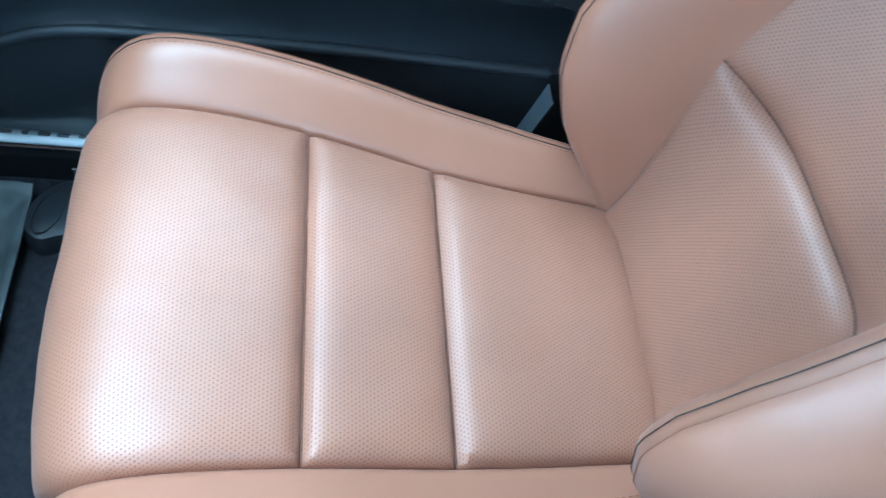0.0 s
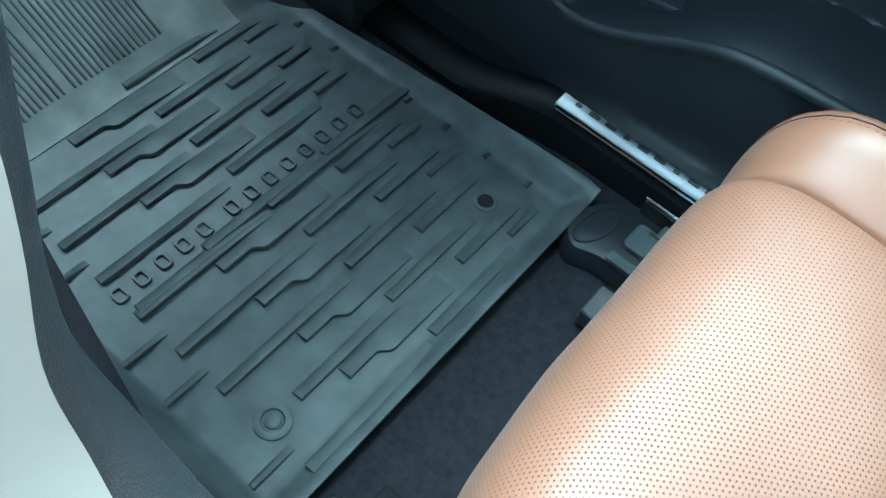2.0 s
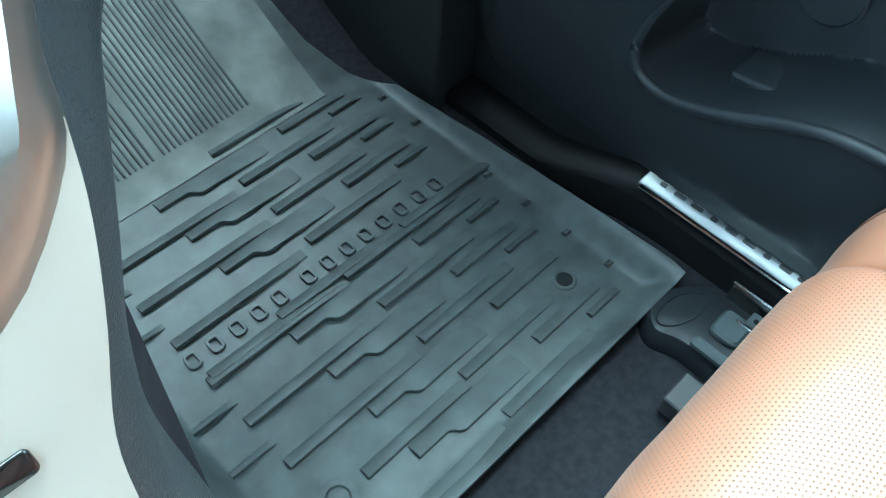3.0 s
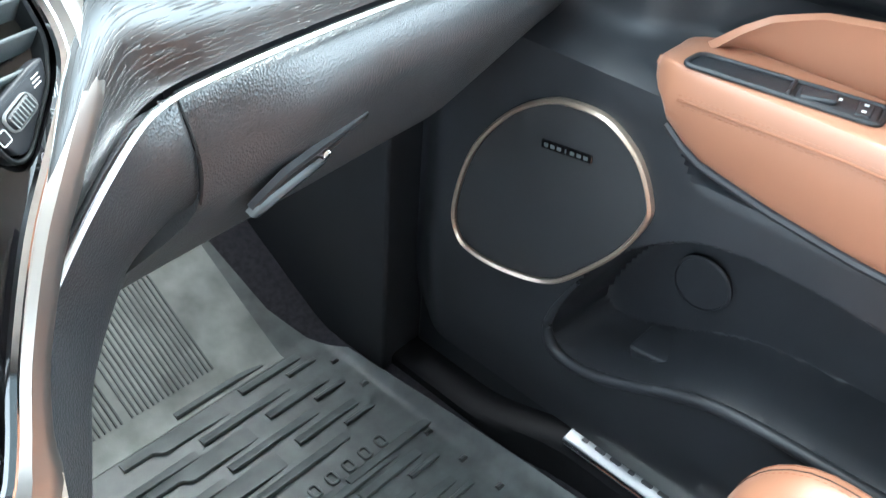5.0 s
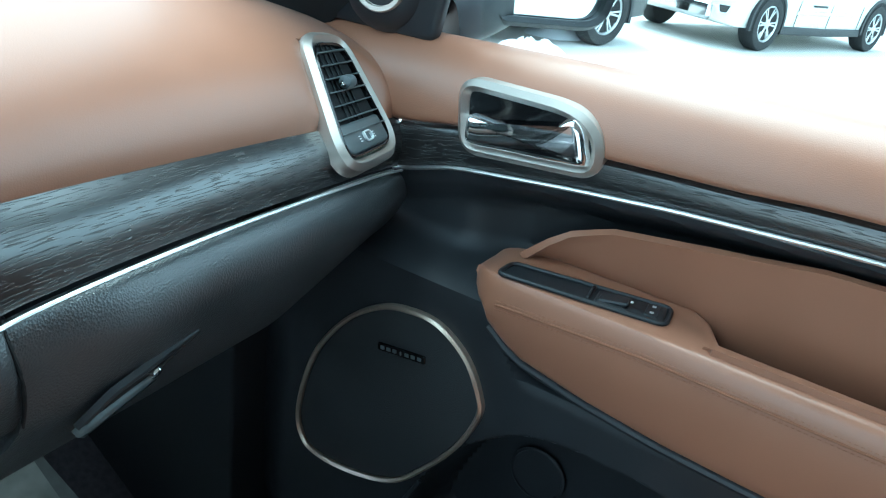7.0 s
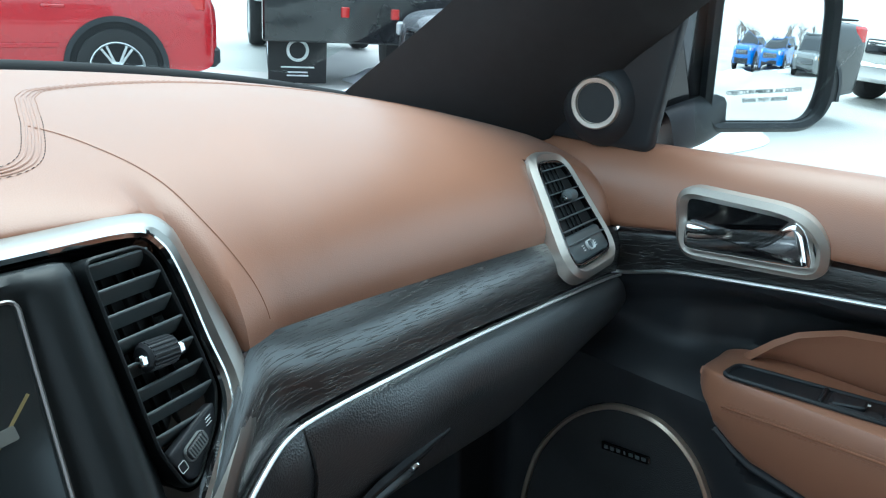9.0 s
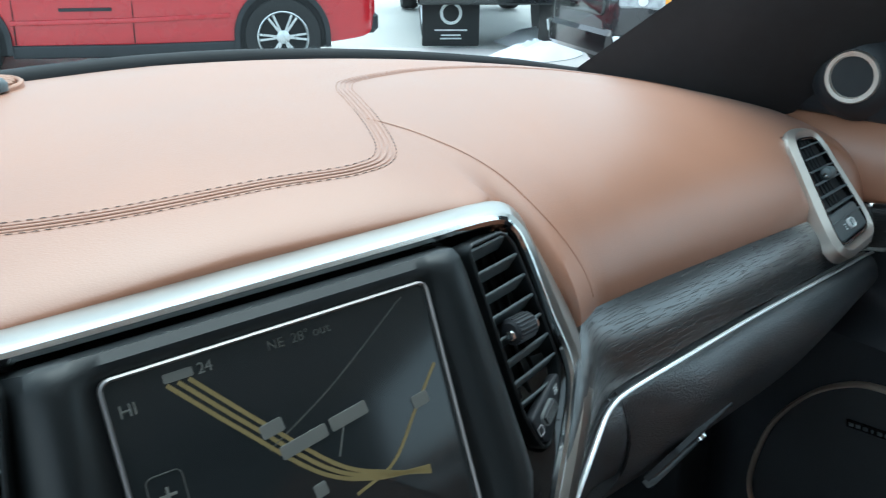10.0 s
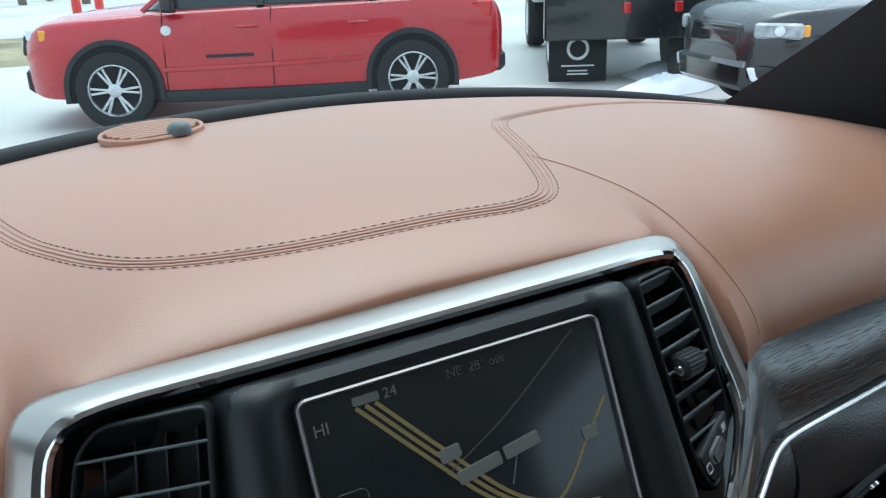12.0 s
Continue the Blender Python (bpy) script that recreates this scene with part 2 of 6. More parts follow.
def shell(name, p, mat, parent=None, thick=0.004, label="", uv=True, flip=False, sharp=38):
    """A sheet with thickness from a grid of points; its back lies behind its normals (flip: before them)."""
    p = np.asarray(p, float)
    nu, nv, _ = p.shape
    q = p - normals(p) * thick * (-1 if flip else 1)
    verts = np.vstack([p.reshape(-1, 3), q.reshape(-1, 3)])
    m = nu * nv
    faces = grid_faces(nu, nv, flip=flip) + grid_faces(nu, nv, start=m, flip=not flip)
    rim = [i * nv for i in range(nu)] + [(nu - 1) * nv + j for j in range(1, nv)] + [i * nv + nv - 1 for i in range(nu - 2, -1, -1)] + [j for j in range(nv - 2, 0, -1)]
    for a, b in zip(rim, rim[1:] + rim[:1]):
        faces.append((a, b, b + m, a + m) if flip else (b, a, a + m, b + m))
    coords = None
    if uv:
        lu = np.r_[0, np.cumsum(np.linalg.norm(np.diff(p[:, nv // 2], axis=0), axis=1))]
        lv = np.r_[0, np.cumsum(np.linalg.norm(np.diff(p[nu // 2], axis=0), axis=1))]
        one = [(lu[i], lv[j]) for i in range(nu) for j in range(nv)]
        coords = one + one
    return part(name, verts, faces, mat, parent, label, sharp, coords)


def loft(rows, nu, nv):
    """A smooth grid through rows of points (all rows equally long)."""
    rows = [spline(r, nv) for r in rows]
    return np.stack([spline([r[j] for r in rows], nu) for j in range(nv)], 1)


def sweep(name, path, sec, mat, parent=None, up=(0, 0, 1), closed=False, label="", scale=None, sharp=38, uv=False):
    """A section (points across, up) carried along a path."""
    p = np.asarray(path, float)
    n, m = len(p), len(sec)
    t = np.roll(p, -1, 0) - np.roll(p, 1, 0) if closed else np.gradient(p, axis=0)
    t /= np.linalg.norm(t, axis=1, keepdims=True) + 1e-12
    u = np.broadcast_to(np.asarray(up, float), p.shape)
    side = np.cross(t, u)
    side /= np.linalg.norm(side, axis=1, keepdims=True) + 1e-12
    rise = np.cross(side, t)
    sec = np.asarray(sec, float)
    k = np.ones(n) if scale is None else np.asarray(scale)
    verts = p[:, None] + k[:, None, None] * (sec[None, :, :1] * side[:, None] + sec[None, :, 1:] * rise[:, None])
    faces = grid_faces(n, m, wrap_u=closed, wrap_v=True)
    if not closed:
        faces += [tuple(range(m)), tuple(range((n - 1) * m, n * m))[::-1]]
    coords = None
    if uv:
        d = np.r_[0, np.cumsum(np.linalg.norm(np.diff(p, axis=0), axis=1))]
        w = np.r_[0, np.cumsum(np.linalg.norm(np.diff(sec, axis=0), axis=1))]
        coords = [(d[i], w[j]) for i in range(n) for j in range(m)]
    return part(name, verts.reshape(-1, 3), faces, mat, parent, label, sharp, coords)


def disc_sec(r, n=8, squash=1.0):
    return [(r * math.cos(a), r * squash * math.sin(a)) for a in np.arange(n) * 2 * math.pi / n]


def soft_rect(w, h, r, n=4):
    """A rounded rectangle, centred, anticlockwise."""
    r = min(r, w / 2 - 1e-5, h / 2 - 1e-5)
    out = []
    for cx, cy, a0 in ((w / 2 - r, h / 2 - r, 0), (r - w / 2, h / 2 - r, 90), (r - w / 2, r - h / 2, 180), (w / 2 - r, r - h / 2, 270)):
        for k in range(n + 1):
            a = radians(a0 + 90 * k / n)
            out.append((cx + r * math.cos(a), cy + r * math.sin(a)))
    return out


def grown(outline, d):
    """An outline (anticlockwise) moved outwards by d."""
    o = np.asarray(outline, float)
    e = np.roll(o, -1, 0) - np.roll(o, 1, 0)
    n = np.stack([e[:, 1], -e[:, 0]], 1)
    n /= np.linalg.norm(n, axis=1, keepdims=True) + 1e-12
    return o + n * d


def basis(origin, across, upward):
    """A pose whose x runs across and y upward; its z is their normal."""
    x = Vector(across).normalized()
    y = (Vector(upward) - x * x.dot(Vector(upward))).normalized()
    z = x.cross(y)
    return Matrix.Translation(origin) @ Matrix((x, y, z)).transposed().to_4x4()


def layers(name, rings, mat, m=None, parent=None, label="", cap=True, close=False, sharp=38):
    """A solid from rings of equal count: (outline, height) in the pose m; capped at both ends, or closed on itself."""
    m = m or ident()
    k = len(rings[0][0])
    verts = [m @ Vector((x, y, z)) for o, z in rings for x, y in o]
    faces = grid_faces(len(rings), k, wrap_u=close, wrap_v=True, flip=True)
    if cap and not close:
        faces += [tuple(range(k))[::-1], tuple(range((len(rings) - 1) * k, len(rings) * k))]
    return part(name, verts, [f for f in faces], mat, parent, label, sharp)


def plate(name, outline, depth, mat, m=None, parent=None, bevel=0.0015, label=""):
    """A slab with eased edges: its face at +z of m."""
    return layers(name, [(outline, 0), (outline, depth - bevel), (grown(outline, -0.4 * bevel), depth - 0.4 * bevel), (grown(outline, -1.3 * bevel), depth)], mat, m, parent, label)


def ring(name, outline, width, depth, mat, m=None, parent=None, bevel=0.0015, label="", inner_drop=0.0):
    """A frame round an outline (its inner edge), with eased edges."""
    o, i, b = grown(outline, width), np.asarray(outline, float), bevel
    return layers(name, [(o, 0), (o, depth - b), (grown(o, -b), depth), (grown(i, b), depth), (i, depth - b), (i, -inner_drop)], mat, m, parent, label, close=True)


def turned(name, profile, mat, m=None, parent=None, n=28, label=""):
    """A body of revolution about z of m from (radius, height) pairs."""
    m = m or ident()
    verts = [m @ Vector((r * math.cos(a), r * math.sin(a), z)) for r, z in profile for a in np.arange(n) * 2 * math.pi / n]
    faces = grid_faces(len(profile), n, wrap_v=True, flip=True)
    faces += [tuple(range(n))[::-1], tuple(range((len(profile) - 1) * n, len(profile) * n))]
    return part(name, verts, faces, mat, parent, label)


def block(name, size, mat, m=None, parent=None, r=0.004, bevel=0.0015, label=""):
    """A block with rounded corners and eased top and bottom edges, resting on z = 0 of m."""
    o = soft_rect(size[0], size[1], r, 3)
    b = min(bevel, size[2] / 3)
    return layers(name, [(grown(o, -b), 0), (o, b), (o, size[2] - b), (grown(o, -b), size[2])], mat, m, parent, label)


def wall_box(name, lo, hi, mat, label="", parent=None, kind="structure", category="wall"):
    c = [(a + b) / 2 for a, b in zip(lo, hi)]
    ob = block(name, [b - a for a, b in zip(lo, hi)], mat, Matrix.Translation((c[0], c[1], lo[2])), parent, r=0.006, bevel=0.003)
    return tagged(ob, label, category, "", kind) if parent is None else ob

# ---- the car's shell round the camera ----
GROUND = -0.52


def soft_poly(corners, r, n=5):
    """A polygon (anticlockwise) with rounded corners."""
    c = np.asarray(corners, float)
    k = len(c)
    rr = r if isinstance(r, (list, tuple)) else [r] * k
    out = []
    for i in range(k):
        p, a, b = c[i], c[i - 1], c[(i + 1) % k]
        da, db = a - p, b - p
        s = p + da / np.linalg.norm(da) * min(rr[i], 0.48 * np.linalg.norm(da))
        e = p + db / np.linalg.norm(db) * min(rr[i], 0.48 * np.linalg.norm(db))
        for t in np.linspace(0, 1, n):
            out.append((1 - t) ** 2 * s + 2 * t * (1 - t) * p + t * t * e)
    return np.array(out)


# the floor pan: carpet with a hump to the middle, a rise to the toe board and to the door sill
def floor_z(x, y):
    z = -0.014
    z += 0.34 * max(0.0, min(1.0, (0.122 - x) / 0.05)) ** 1.2
    z += (0.012 + 0.040 * smooth01(1.15, 1.0, y)) * max(0.0, min(1.0, (x - 0.672) / 0.03))
    z += 0.62 * max(0.0, y - 1.50) ** 1.05
    return z + 0.0015 * noise.noise((x * 30, y * 30, 0))


ys, xs = np.linspace(-1.7, 1.95, 120), np.linspace(0.070, 0.75, 66)
floor = shell("floor", [[(x, y, floor_z(x, y)) for y in ys] for x in xs], carpet, thick=0.01)
tagged(floor, "black carpet over the car's floor and tunnel", "car floor", kind="structure")
far_floor = shell("floor_driver_side", [[(x, y, -0.014 + 0.62 * max(0.0, y - 1.5)) for y in np.linspace(-1.7, 1.95, 20)] for x in np.linspace(-0.76, 0.069, 8)], carpet, thick=0.01)
tagged(far_floor, "black carpet on the driver's side", "car floor", kind="structure")

# roof, pillars and the walls that close the cabin
roof = shell("ceiling", loft([[(x, y, 1.335 - 0.10 * (x / 0.7) ** 2 - 0.015 * abs(y + 0.4) ** 2) for y in (-1.7, -1.1, -0.4, 0.3, 0.92)] for x in (-0.72, -0.4, 0, 0.4, 0.72)], 17, 17), headliner, thick=0.03)
tagged(roof, "pale cloth headliner under the car's roof", "headliner", kind="structure")


def pillar(name, a, b, wide, deep, label):
    sec = soft_rect(wide, deep, 0.02, 3)
    ob = sweep(name, spline([a, tuple((np.array(a) + b) / 2 + (0.01, 0, 0.012)), b], 12), sec, fabric, up=(1, 0, 0))
    return tagged(ob, label, "car pillar", kind="structure")


pillar("pillar_front_driver", (-0.72, 1.62, 0.80), (-0.60, 0.66, 1.26), 0.12, 0.06, "black cloth-covered windscreen pillar")
for sx, side in ((1, "passenger"), (-1, "driver")):
    pillar(f"pillar_middle_{side}", (sx * 0.76, 0.12, 0.05), (sx * 0.66, 0.0, 1.26), 0.16, 0.06, "black trimmed middle door pillar")
    wall_box(f"wall_rear_door_{side}", (0.74 if sx > 0 else -0.80, -1.7, -0.05), (0.80 if sx > 0 else -0.74, 0.05, 0.80), plastic, "black rear door lining", category="door lining")
    wall_box(f"wall_rear_quarter_{side}", (0.70 if sx > 0 else -0.76, -1.7, 0.80), (0.76 if sx > 0 else -0.70, -0.85, 1.28), fabric, "dark rear quarter lining", category="wall")
# the unseen driver's side is left open to let daylight in: only a sill and hinge post
wall_box("wall_driver_hinge_post", (-0.80, 1.42, -0.05), (-0.745, 1.92, 0.81), plastic, "black hinge post on the open driver's side", category="wall")
wall_box("wall_driver_sill", (-0.80, 0.05, -0.05), (-0.745, 1.42, 0.06), plastic, "black sill along the open driver's side", category="wall")
wall_box("wall_tailgate", (-0.76, -1.76, -0.05), (0.76, -1.70, 0.85), plastic, "dark lining of the tailgate", category="wall")
wall_box("wall_toe_board", (-0.76, 1.9, -0.1), (0.76, 1.96, 0.77), plastic, "black firewall lining ahead of the footwell", category="wall")
wall_box("wall_kick_panel", (0.672, 1.36, -0.02), (0.80, 1.92, 0.72), plastic, "black kick panel beside the footwell", category="wall")

# unseen rear panes, added dark to hold back daylight from behind
tinted = clear_glass("rear_dimming_glass", (0.16, 0.17, 0.17), 0.05)
for sx, side in ((1, "passenger"), (-1, "driver")):
    rear_pane = shell(f"window_rear_{side}", [[(sx * (0.745 - 0.07 * (z - 0.8) / 0.46), y, z) for z in np.linspace(0.80, 1.27, 5)] for y in np.linspace(-0.86, 0.06, 6)], tinted, thick=0.004)
    tagged(rear_pane, "unseen dark glass that dims light through the rear door", "car window", kind="structure")
tail_pane = shell("window_tailgate", [[(x, -1.73 + 0.10 * (z - 0.85) / 0.4, z) for z in np.linspace(0.85, 1.27, 5)] for x in np.linspace(-0.74, 0.74, 6)], tinted, thick=0.004)
tagged(tail_pane, "unseen dark glass that dims light through the tailgate", "car window", kind="structure")
wall_box("wall_passenger_sill", (0.746, 0.05, -0.05), (0.80, 1.36, 0.12), plastic, "black sill below the passenger door", category="wall")
windscreen = shell("window_windscreen", loft([[(x, 1.80 - 0.06 * (x / 0.7) ** 2 - s * 0.90, 0.90 - 0.05 * (x / 0.7) ** 2 + s * (0.43 - 0.05 * (x / 0.7) ** 2)) for s in (0, 0.5, 1)] for x in (-0.7, -0.35, 0, 0.35, 0.7)], 13, 9), pane, thick=0.004)
windscreen.visible_shadow = False
tagged(windscreen, "clear laminated windscreen above the dashboard", "windscreen", kind="structure")
side_pane = shell("window_passenger", [[(0.815 - 0.12 * max(0, z - 0.82) / 0.42, y, z) for z in np.linspace(0.81, 1.25, 6)] for y in np.linspace(0.08, 1.14, 8)], pane, thick=0.004)
side_pane.visible_shadow = False
tagged(side_pane, "clear side window in the passenger door", "car window", kind="structure")

# the passenger-side windscreen pillar: a broad black cloth panel
lead = spline([(0.652, 1.575, 0.845), (0.655, 1.42, 0.943), (0.645, 1.20, 1.075), (0.60, 0.80, 1.255)], 16)
trail = spline([(0.775, 1.33, 0.80), (0.775, 1.24, 0.885), (0.765, 1.13, 0.975), (0.69, 0.74, 1.25)], 16)
bow = np.array([(-0.02, -0.02, 0.0)])
rows = [np.array(lead) * (1 - s) + np.array(trail) * s + bow * math.sin(math.pi * s) for s in np.linspace(0, 1, 9)]
pillar_ob = shell("pillar_front_passenger", np.array(rows), fabric, thick=0.02)
tagged(pillar_ob, "broad black cloth windscreen pillar", "car pillar", kind="structure")

# ---- the dashboard ----
dash = thing("dashboard", (0.0, 1.5, 0.6), "dashboard with stitched tan leather top, black wood trim and chrome strips", "dashboard")


def side_of(x):
    """The distance from the middle; the driver's side of the stack is widened to fit the camera's view."""
    return abs(x) - (0.020 * smooth01(0.10, 0.19, -x) if x < 0 else 0.0)


def edge_y(x):
    return float(np.interp(side_of(x), [0, 0.160, 0.174, 0.192, 0.207, 0.244, 0.6, 0.76], [1.135, 1.130, 1.138, 1.136, 1.088, 1.108, 1.171, 1.199]))


def edge_z(x):
    return float(np.interp(side_of(x), [0, 0.172, 0.207, 0.244, 0.6, 0.76], [0.884, 0.879, 0.801, 0.796, 0.757, 0.735]))


def crown(x, y):
    return 0.920 + 0.03 * (y - 1.25) - 0.20 * max(0.0, abs(x) - 0.03) ** 2


REAR = 1.40


def rear_depth(x):
    return 0.16 + 0.05 * float(np.interp(abs(x), [0.1, 0.45], [1, 0]))


SPREAD = np.linspace(-0.075, 0.075, 11)


def eased(f, x):
    """An edge's line with its corners spread out, as the padding carries it up from the edge."""
    x -= 0.022 * smooth01(0.06, 0.15, abs(x)) * math.copysign(1, x)
    return sum(f(x + d) for d in SPREAD) / len(SPREAD)


def pad_column(x):
    return edge_y(x), edge_z(x), eased(edge_y, x), eased(edge_z, x)


def pad_point(x, s, column=None):
    """The padded top at x: s from 0 at its front edge to 1 at the flat part, then on to 2 at the windscreen."""
    y0, z0, ye, ze = column or pad_column(x)
    if s <= 1:
        k = 1 - smooth01(0.01, 0.46, s)
        y0, z0 = ye + (y0 - ye) * k, ze + (z0 - ze) * k
        y = y0 + (REAR - y0) * s**1.6
        return (x, y, z0 + (crown(x, y) - z0) * (1 - (1 - s) ** 2.2) - 0.007 * max(0.0, 1 - s / 0.06) ** 2)
    y = REAR + (s - 1) * rear_depth(x)
    return (x, y, crown(x, y) - 0.012 * (s - 1) ** 3)


def pad_z(x, y):
    column = pad_column(x)
    if y >= REAR:
        return pad_point(x, 1 + (y - REAR) / rear_depth(x), column)[2]
    a, b = 0.0, 1.0
    for _ in range(24):
        m = (a + b) / 2
        a, b = (m, b) if pad_point(x, m, column)[1] < y else (a, m)
    return pad_point(x, a, column)[2]


px = np.r_[np.linspace(-0.74, -0.240, 16), np.linspace(-0.231, -0.17, 16), np.linspace(-0.165, 0.155, 54), np.linspace(0.160, 0.209, 13), np.linspace(0.215, 0.755, 72)]
ps = np.r_[np.linspace(0, 1, 70), np.linspace(1.05, 2, 16)]
# the outer vent's seat in the pad
c_tl, c_tr, c_br, c_bl = (Vector(v) for v in ((0.626, 1.236, 0.828), (0.714, 1.248, 0.822), (0.712, 1.162, 0.712), (0.570, 1.121, 0.727)))
vm = basis((c_tl + c_tr + c_br + c_bl) / 4, (c_br - c_bl), (c_tl - c_bl))
quad = [tuple((vm.inverted() @ c)[:2]) for c in (c_bl, c_br, c_tr, c_tl)]
vent_seat = grown(np.array(quad), -0.009)
pad_grid = np.array([[pad_point(x, q, c) for q in ps] for x, c in ((x, pad_column(x)) for x in px)])
for p in pad_grid.reshape(-1, 3):
    lp = vm.inverted() @ Vector(p)
    e = np.roll(vent_seat, -1, 0) - vent_seat
    w = np.array((lp.x, lp.y)) - vent_seat
    if lp.z > -0.06 and np.all(e[:, 0] * w[:, 1] - e[:, 1] * w[:, 0] > 0):
        lp.z = min(lp.z, -0.016)
        p[:] = vm @ lp
    elif -0.06 < lp.z < 0.03:
        out = -float(np.min((e[:, 0] * w[:, 1] - e[:, 1] * w[:, 0]) / np.linalg.norm(e, axis=1)))
        if out < 0.040:
            lp.z = min(lp.z, -0.004 + 0.55 * max(0.0, out - 0.010))
            p[:] = vm @ lp
shell("top_pad", pad_grid, leather, dash, thick=0.012, label="soft tan leather top pad")

# black strip at the foot of the windscreen, and the scuttle beyond
strip_rows = [[(x, 1.40 + rear_depth(x) + d, crown(x, 1.56) - 0.012 + dz) for d, dz in ((-0.003, -0.02), (0.0, 0.004), (0.022, 0.010), (0.11, -0.004), (0.24, -0.05))] for x in np.linspace(-0.74, 0.66, 15)]
shell("demister_panel", loft(strip_rows, 29, 13), matte_black, dash, thick=0.008, label="black panel below the windscreen")


def dashes(name, line, lift, gap, length, mat, parent, r=0.00045):
    """Stitches along a line of points on the pad."""
    p = even(line, max(4, int(np.sum(np.linalg.norm(np.diff(line, axis=0), axis=1)) / (gap + length)) * 4 + 1))
    verts, faces = [], []
    for i in range(0, len(p) - 3, 4):
        a, b = p[i], p[i + 2] + (p[i + 3] - p[i + 2]) * 0.4
        t = (b - a) / (np.linalg.norm(b - a) + 1e-9)
        side = np.cross(t, (0, 0, 1))
        k = len(verts)
        for q, h in ((a, 0.0), (a + (b - a) * 0.25, r), (b - (b - a) * 0.25, r), (b, 0.0)):
            verts += [q - side * r + np.array((0, 0, lift)), q + np.array((0, 0, lift + h)), q + side * r + np.array((0, 0, lift))]
        for j in range(3):
            o = k + 3 * j
            faces += [(o, o + 3, o + 4, o + 1), (o + 1, o + 4, o + 5, o + 2), (o, o + 2, o + 5, o + 3)]
    return part(name, verts, faces, mat, parent)


def on_pad(xy, lift=0.0):
    return np.array([(x, y, pad_z(x, y) + lift) for x, y in xy])


hood_line = spline([(-0.225, 1.42), (-0.205, 1.334), (-0.180, 1.275), (-0.136, 1.222), (-0.06, 1.198), (0.044, 1.192), (0.104, 1.188), (0.136, 1.206), (0.160, 1.265), (0.178, 1.325), (0.193, 1.368), (0.225, 1.398), (0.35, 1.440), (0.52, 1.455), (0.672, 1.415)], 150)
side = np.gradient(hood_line, axis=0)
side = np.stack([side[:, 1], -side[:, 0]], 1) / np.linalg.norm(side, axis=1, keepdims=True)
sweep("seam", on_pad(hood_line, 0.0002), disc_sec(0.0011, 6, 0.6), leather, dash, label="raised leather seam")
for off, mt in ((-0.0068, thread), (0.0068, thread)):
    stitched = on_pad(hood_line + side * off)
    dashes("stitching", stitched[:92], 0.0003, 0.0012, 0.0052, mt, dash, 0.00032)
    dashes("stitching", stitched[92:], 0.0003, 0.0012, 0.0052, thread_tan, dash, 0.00028)
    sweep("stitch_groove", on_pad(hood_line + side * off, -0.0001), disc_sec(0.00030, 6, 0.5), thread_tan, dash)
    sweep("seam", on_pad(hood_line + side * off * 0.55, 0.0001), disc_sec(0.0009, 6, 0.6), leather, dash)
split_line = spline([(0.160, 1.272), (0.172, 1.252), (0.189, 1.214), (0.204, 1.178), (0.212, 1.148), (0.221, 1.126), (0.229, 1.1125), (0.2335, 1.1040)], 60)
sweep("seam", on_pad(split_line, 0.0003), disc_sec(0.00045, 6, 0.5), thread_tan, dash)

# round grille of the dash-top loudspeaker, with its light sensor
gm = basis((-0.074, 1.556, crown(-0.074, 1.556) - 0.004), (1, 0, 0), (0, 1, 0.03))
gr = [(0.048 * math.cos(a), 0.044 * math.sin(a)) for a in np.arange(36) * math.pi / 18]
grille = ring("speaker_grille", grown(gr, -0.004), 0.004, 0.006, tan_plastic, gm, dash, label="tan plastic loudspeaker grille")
for k in range(9):
    yy = -0.034 + k * 0.0085
    w = 2 * 0.044 * math.sqrt(max(0.05, 1 - (yy / 0.042) ** 2)) - 0.006
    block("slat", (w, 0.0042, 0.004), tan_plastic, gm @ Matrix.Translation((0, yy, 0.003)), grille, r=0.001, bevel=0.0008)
# near-black sheet paints the shade between the grille's slats
layers("cover", [(grown(gr, -0.008), 0), (grown(gr, -0.008), 0.003)], shade_void, gm, grille)
turned("sensor", [(0.011, 0), (0.011, 0.006), (0.008, 0.010), (0.003, 0.0115)], plastic_grey, gm @ Matrix.Translation((0.02, -0.034, 0.004)), dash, 20, "dark sensor dome")

# black wood trim: upper and lower lines from the tip beside the stack to the door
upper = spline([(0.119, 1.014, 0.6956), (0.1338, 1.0259, 0.723), (0.1562, 1.0421, 0.7562), (0.182, 1.0642, 0.7835), (0.2051, 1.0863, 0.7975), (0.2231, 1.0991, 0.7986), (0.2491, 1.108, 0.7948), (0.3181, 1.1214, 0.788), (0.4258, 1.1399, 0.7765), (0.5368, 1.1592, 0.764), (0.6326, 1.1756, 0.752), (0.7058, 1.188, 0.742), (0.748, 1.195, 0.736)], 72)
lower = spline([(0.121, 1.0246, 0.6927), (0.1375, 1.0326, 0.7056), (0.1594, 1.0432, 0.7206), (0.184, 1.056, 0.7331), (0.2071, 1.0695, 0.7401), (0.2239, 1.0781, 0.7415), (0.2444, 1.0826, 0.7433), (0.3056, 1.0877, 0.7449), (0.4118, 1.1063, 0.737), (0.5229, 1.1281, 0.7239), (0.6221, 1.1499, 0.7096), (0.7009, 1.172, 0.6942), (0.7379, 1.1823, 0.6855)], 72)
for line in (upper, lower):
    for _ in range(3):
        line[1:-1] = (line[:-2] + 2 * line[1:-1] + line[2:]) / 4
rows = []
